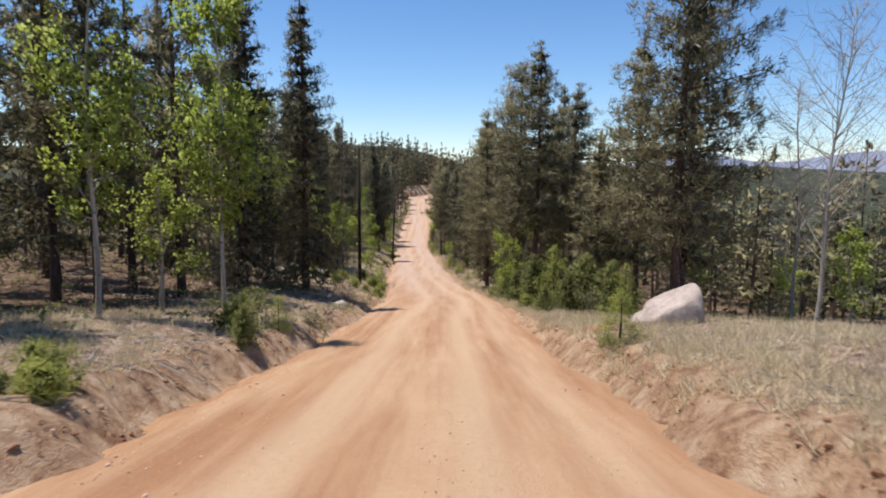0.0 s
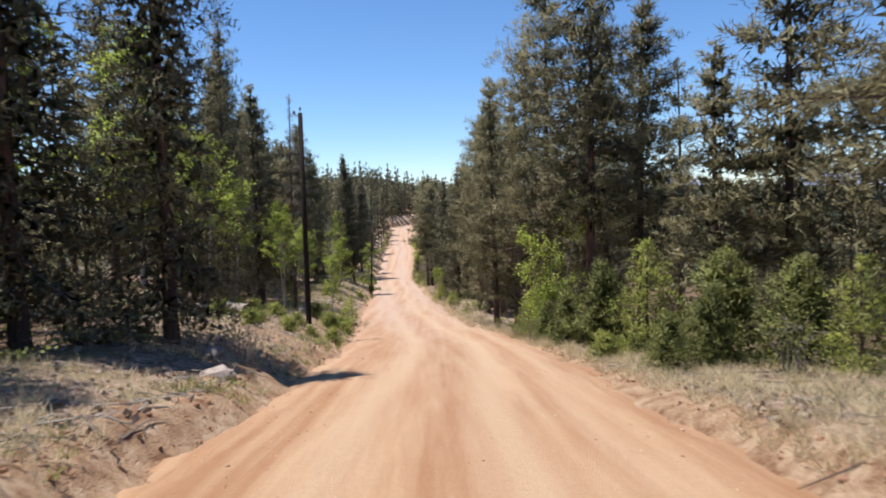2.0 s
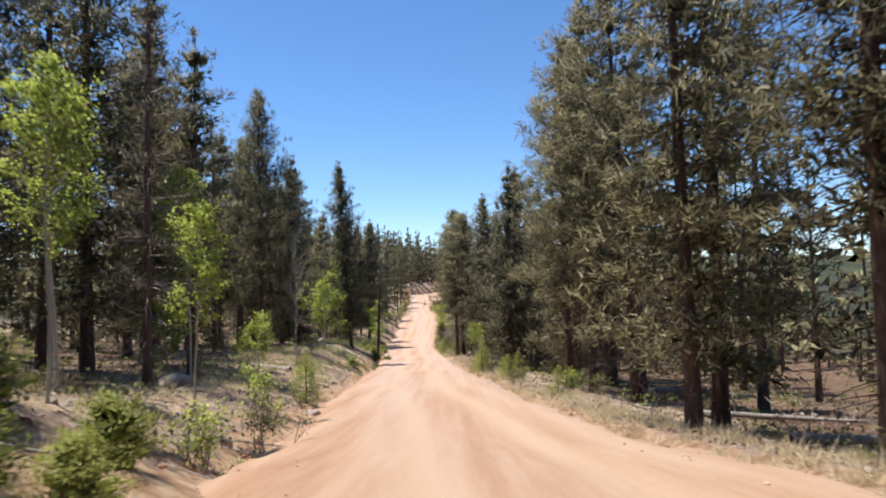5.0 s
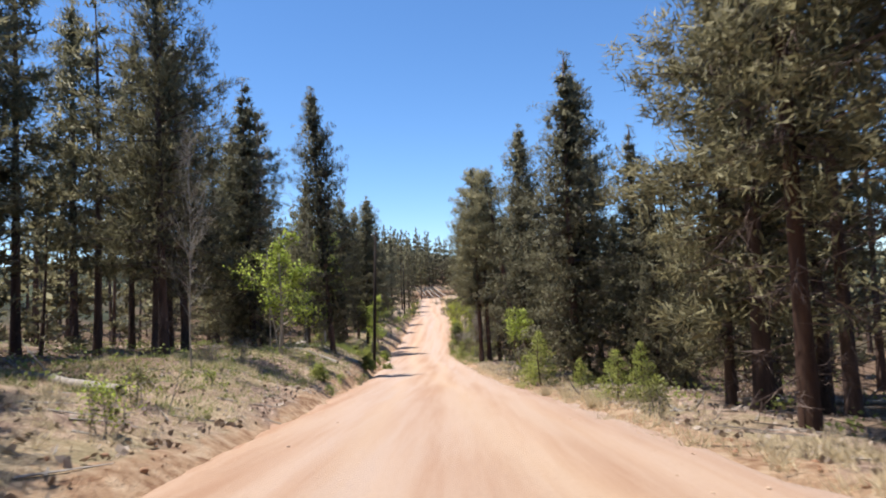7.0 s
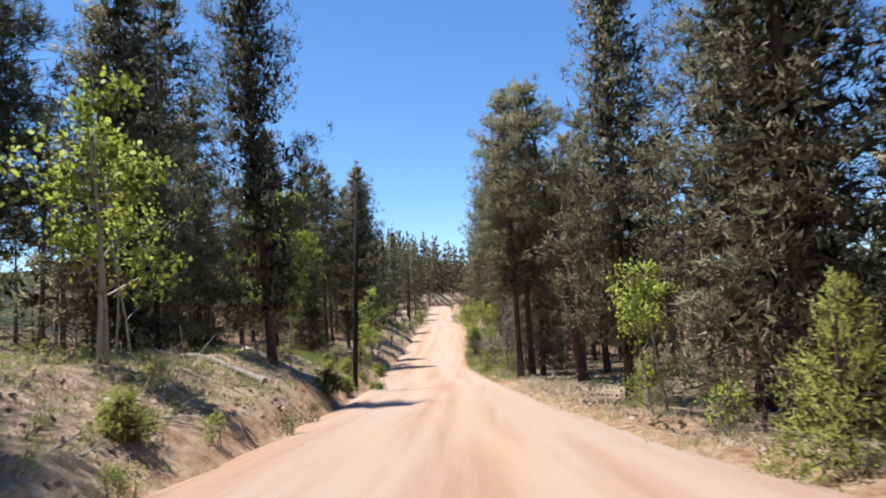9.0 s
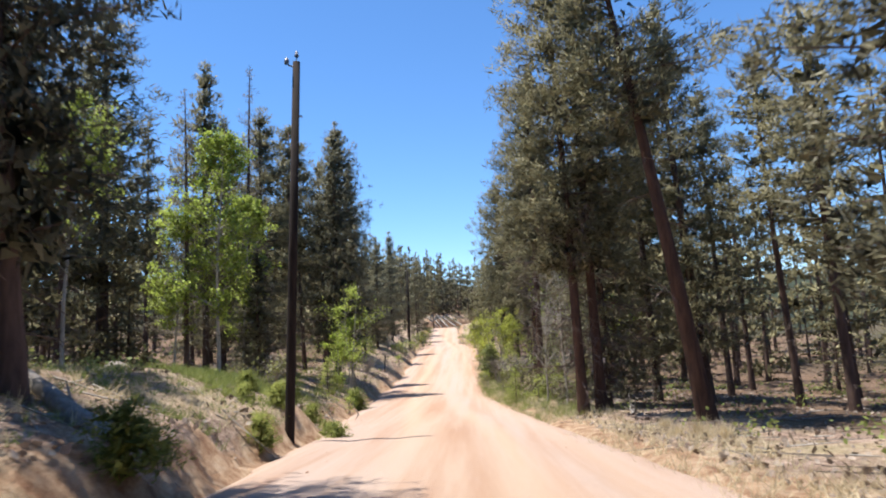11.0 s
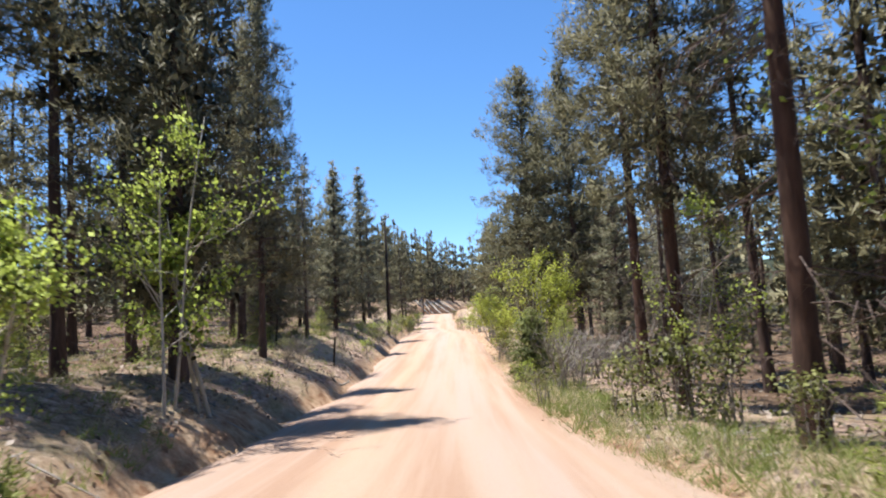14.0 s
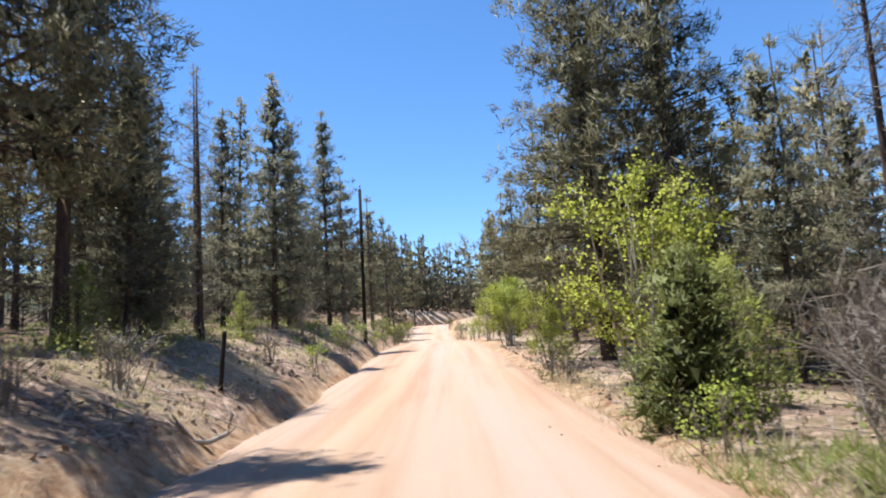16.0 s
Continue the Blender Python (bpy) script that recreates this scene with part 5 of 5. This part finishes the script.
for kind, x, y, h in (
    ("shrub", -8.9, 118.4, 0.5), ("shrub", -8.6, 142.0, 0.9), ("shrub", -8.9, 136.0, 0.8), ("twiggy", -9.6, 133.6, 0.9), ("shrub", -8.7, 154.0, 1.1), ("shrub", -8.9, 166.0, 1.2),
    ("shrub", -8.9, 172.0, 1.2), ("willow", -2.2, 158.0, 2.4), ("shrub", -3.0, 164.0, 1.4), ("shrub", -3.4, 171.0, 1.3), ("shrub", -8.8, 178.0, 1.5), ("willow", -9.6, 183.0, 2.0), ("shrub", -9.3, 189.0, 1.4), ("shrub", -4.3, 196.0, 1.2), ("shrub", -9.2, 197.0, 1.3), ("twiggy", -9.4, 122.4, 0.8), ("shrub", -10.4, 120.0, 0.6)):
    plant(kind, x, y, h)


for kind, x, y, h in (
    ("young", -12.2, 129.0, 1.8), ("young", -13.6, 133.2, 2.2), ("young", -11.2, 136.6, 1.5), ("shrub", -10.2, 126.4, 0.8), ("shrub", -11.0, 129.6, 0.7), ("twiggy", -9.8, 125.6, 1.0),
    ("young", -14.8, 126.0, 2.0), ("young", -15.5, 139.0, 2.5), ("shrub", -9.6, 139.4, 0.9), ("shrub", -9.4, 145.0, 1.0), ("twiggy", -10.2, 141.0, 1.2), ("young", -12.8, 149.0, 2.4),
    ("shrub", -9.6, 151.6, 1.0), ("shrub", -9.2, 158.0, 1.1), ("twiggy", -9.6, 147.6, 1.1), ("young", -13.4, 112.6, 1.8), ("young", -14.6, 116.4, 2.2), ("shrub", -11.6, 112.0, 0.8)):
    plant(kind, x, y, h)
plant("young", 3.1, 11.6, 0.95, 1.35)


# ---- grass, litter and stones, too many to count ----
rng = np.random.default_rng(42)


def tufts(count, band, ys, thick, lean=0.75, size=(0.12, 0.32), width=0.014, patchy=0.0):
    """Blades of grass in tufts; band: nearest and farthest metres from the road's middle, below zero on its left."""
    y = rng.uniform(*ys, count)
    o = rng.uniform(*band, count)
    x = road_x(y) + o
    if patchy:
        ok = np.sin(0.9 * x + 0.5 * y) * np.sin(0.7 * y - 0.4 * x + 1) > patchy - 0.6 * rng.random(count)
        x, y = x[ok], y[ok]
    z = ground_z(x, y)
    at = np.repeat(np.stack([x, y, z], 1), thick, 0)
    n = len(at)
    at[:, :2] += rng.normal(0, 0.05, (n, 2))
    way = unit(np.stack([rng.normal(0, lean, n), rng.normal(0, lean, n), np.ones(n)], 1))
    return spikes(at, way, rng.uniform(*size, n) * np.repeat(rng.uniform(0.6, 1.2, len(x)), thick), width, rng)


dry = joined([tufts(3600, (4.0, 11.5), (2, 30), 12), tufts(1100, (3.0, 4.6), (3, 30), 13, patchy=0.0), tufts(1100, (-8, -3.5), (2, 24), 12, patchy=0.0), tufts(900, (2.6, 4.6), (28, 60), 14), tufts(900, (2.4, 4.4), (60, 98), 12, patchy=0.1),
              tufts(1500, (-9, -3.6), (48, 92), 12, patchy=0.0), tufts(600, (2.4, 4.0), (98, 135), 12), tufts(700, (-10, -3.4), (108, 150), 10, patchy=0.1), tufts(500, (-6, -3.2), (26, 50), 10, patchy=0.2)])
tagged(new("dry_grass", mesh_of("dry_grass", *dry, STRAW)), "tufts of pale dry grass on the verges", "grass", kind="stuff")
green = joined([tufts(1300, (-9.5, -3.2), (89, 112), 12, patchy=-0.1), tufts(2600, (-10, -4.2), (93, 101), 12, size=(0.12, 0.3), patchy=-0.6), tufts(700, (2.6, 4.6), (97, 122), 12, size=(0.15, 0.45), patchy=0.0), tufts(1900, (-9, -3.6), (62, 92), 11, size=(0.08, 0.24), patchy=0.0),
                tufts(500, (3.5, 14), (12, 34), 10, patchy=0.25), tufts(900, (-13, -4), (112, 150), 10, patchy=0.0), tufts(300, (-3.9, -3.0), (15, 50), 10, patchy=0.1)])
tagged(new("green_grass", mesh_of("green_grass", *green, GREEN_GRASS)), "fresh green grass tufts on the verges", "grass", kind="stuff")


def grass_tussock(x, y, size):
    """A rounded bunch of dry grass."""
    n = 150
    at = np.repeat([[0.0, 0.0, -0.02]], n, 0) + rng.normal(0, 0.06, (n, 3)) * [1, 1, 0]
    way = unit(np.stack([rng.normal(0, 0.55, n), rng.normal(0, 0.55, n), np.ones(n)], 1))
    ob = new("grass_tussock", mesh_of("grass_tussock", *spikes(at, way, rng.uniform(0.22, 0.42, n), 0.014, rng), STRAW))
    ob.matrix_basis = Matrix.Translation((x, y, float(ground_z(x, y)))) @ pose(0, 0, 0, 0, 0, rng.uniform(0, 360)) @ Matrix.Diagonal((size, size, size, 1))
    return tagged(ob, "rounded tussock of pale dry grass on the verge", "grass", "grass tussocks")


for x, y, size in ((2.8, 37.5, 1.2), (2.65, 38.5, 0.9), (3.0, 36.9, 1.0), (2.8, 34.2, 0.8), (3.1, 33.4, 1.0), (2.9, 31.9, 0.8), (3.3, 30.6, 1.1), (3.6, 28.9, 0.9), (0.95, 91.3, 1.2), (1.15, 90.8, 1.0), (0.75, 92.1, 0.9),
                   (1.0, 93.6, 0.8), (-0.4, 101.0, 0.8), (-0.2, 99.6, 0.7), (0.5, 68.9, 0.9), (0.8, 67.6, 0.8), (1.1, 66.5, 0.9), (0.9, 65.2, 0.8), (-1.8, 116.9, 0.7), (-1.6, 119.0, 0.8)):
    grass_tussock(x, y, size)

clumps = []
for _ in range(1400):
    y = rng.uniform(10, 165)
    o = rng.choice((-1, 1)) * (5.2 + 16 * rng.random() ** 1.2)
    if o > 0 and y < 28:
        continue
    x, s = float(road_x(y)) + o, rng.uniform(0.12, 0.42)
    n = 20
    p = rng.normal(0, 1, (n, 3)) * [s, s, 0.3 * s]
    p = p + [x, y, float(ground_z(x, y)) + 0.12 + 0.35 * s]
    clumps.append(leaves(p, 0.085, rng))
tagged(new("undergrowth", mesh_of("undergrowth", *joined(clumps), GREEN_GRASS)), "low patches of olive undergrowth on the forest floor", "undergrowth", kind="stuff")

sticks = []
for _ in range(4200):
    y = rng.uniform(8, 150)
    o = rng.choice((-1, 1)) * (3.5 + 13 * rng.random() ** 1.3)
    x, L, a = float(road_x(y)) + o, rng.uniform(0.2, 1.3), rng.uniform(0, 3.14)
    e = (x + L * math.cos(a), y + L * math.sin(a))
    sticks.append(tube([(x, y, float(ground_z(x, y)) + 0.02), (*e, float(ground_z(*e)) + 0.03)], [0.016, 0.006], 3))
tagged(new("fallen_sticks", mesh_of("fallen_sticks", *joined(sticks), DEADWOOD)), "grey sticks and twigs littering the forest floor", "litter", kind="stuff")

n = 26000
y = rng.uniform(20, 150, n)
o = rng.choice((-1, 1), n) * (3.3 + 11 * rng.random(n) ** 1.5)
x = road_x(y) + o
chips = leaves(np.stack([x, y, ground_z(x, y) + 0.03], 1), 0.10, rng)
tagged(new("litter", mesh_of("litter", *chips, LITTER)), "scattered bark chips, cones and dead leaves on the ground", "litter", kind="stuff")

shapes = []
for i in range(4):
    bm = blob(np.random.default_rng(200 + i), (1.0, 0.8, 0.6), 0.3, 1)
    bmesh.ops.triangulate(bm, faces=bm.faces)
    shapes.append((np.array([v.co for v in bm.verts]), np.array([[v.index for v in f.verts] for f in bm.faces])))
    bm.free()
lumps = []
for _ in range(1500):
    y = rng.uniform(2, 34) if rng.random() < 0.8 else rng.uniform(34, 60)
    o = rng.choice((-1, 1)) * (HALF + 0.1 + abs(rng.normal(0.4, 0.55)))
    x, s = float(road_x(y)) + o, 0.02 + 0.06 * rng.random() ** 3
    v, f = shapes[rng.integers(4)]
    a = rng.uniform(0, 6.28)
    spin = np.array([[math.cos(a), -math.sin(a), 0], [math.sin(a), math.cos(a), 0], [0, 0, 1]])
    lumps.append(((v * s * rng.uniform(0.7, 1.3, 3)) @ spin.T * 1.6 + [x, y, float(ground_z(x, y)) + 0.2 * s], f))
tagged(new("soil_clods", mesh_of("soil_clods", *joined(lumps), CLAY)), "crumbled red soil clods and stones along the cut banks", "soil", kind="stuff")

roots = []
for _ in range(170):
    y = rng.uniform(4, 30)
    left = rng.random() < 0.7
    o = (-1 if left else 1) * (HALF + rng.uniform(0.9, 1.7))
    x = float(road_x(y)) + o
    p = [np.array([x, y, float(ground_z(x, y)) - 0.02])]
    for k in range(3):
        q = p[-1] + [(1 if left else -1) * rng.uniform(0.08, 0.25), rng.normal(0, 0.14), 0]
        q[2] = float(ground_z(q[0], q[1])) + rng.uniform(0.0, 0.08)
        p.append(q)
    r = rng.uniform(0.006, 0.018)
    roots.append(tube(p, [r, r * 0.9, r * 0.6, 0.003], 4))
tagged(new("exposed_roots", mesh_of("exposed_roots", *joined(roots), TWIG)), "thin bare roots hanging out of the cut bank", "roots", kind="stuff")

stones = []
for _ in range(1000):
    y = rng.uniform(1, 60) if rng.random() < 0.7 else rng.uniform(60, 130)
    o = rng.choice((-1, 1)) * (1.7 + abs(rng.normal(0, 1.0)))
    x, s = float(road_x(y)) + o, 0.010 + 0.030 * rng.random() ** 4
    v, f = shapes[rng.integers(4)]
    z = max(float(ground_z(x, y)), float(road_surface(np.array(o), np.array(y))))
    stones.append((v * s * 1.6 + [x, y, z + 0.2 * s], f))
for _ in range(1400):
    y = 1.5 + 26 * rng.random() ** 1.4
    o = rng.normal(*((0.28, 0.13), (-1.75, 0.3), (1.9, 0.3), (-2.3, 0.2))[rng.integers(4)])
    s = 0.006 + 0.016 * rng.random() ** 2
    v, f = shapes[rng.integers(4)]
    stones.append((v * s * 1.6 + [float(road_x(y)) + o, y, float(road_surface(np.array(o), np.array(y))) + 0.2 * s], f))
tagged(new("gravel", mesh_of("gravel", *joined(stones), GRAVEL, False)), "loose gravel and small stones along the road's edges", "gravel", kind="stuff")
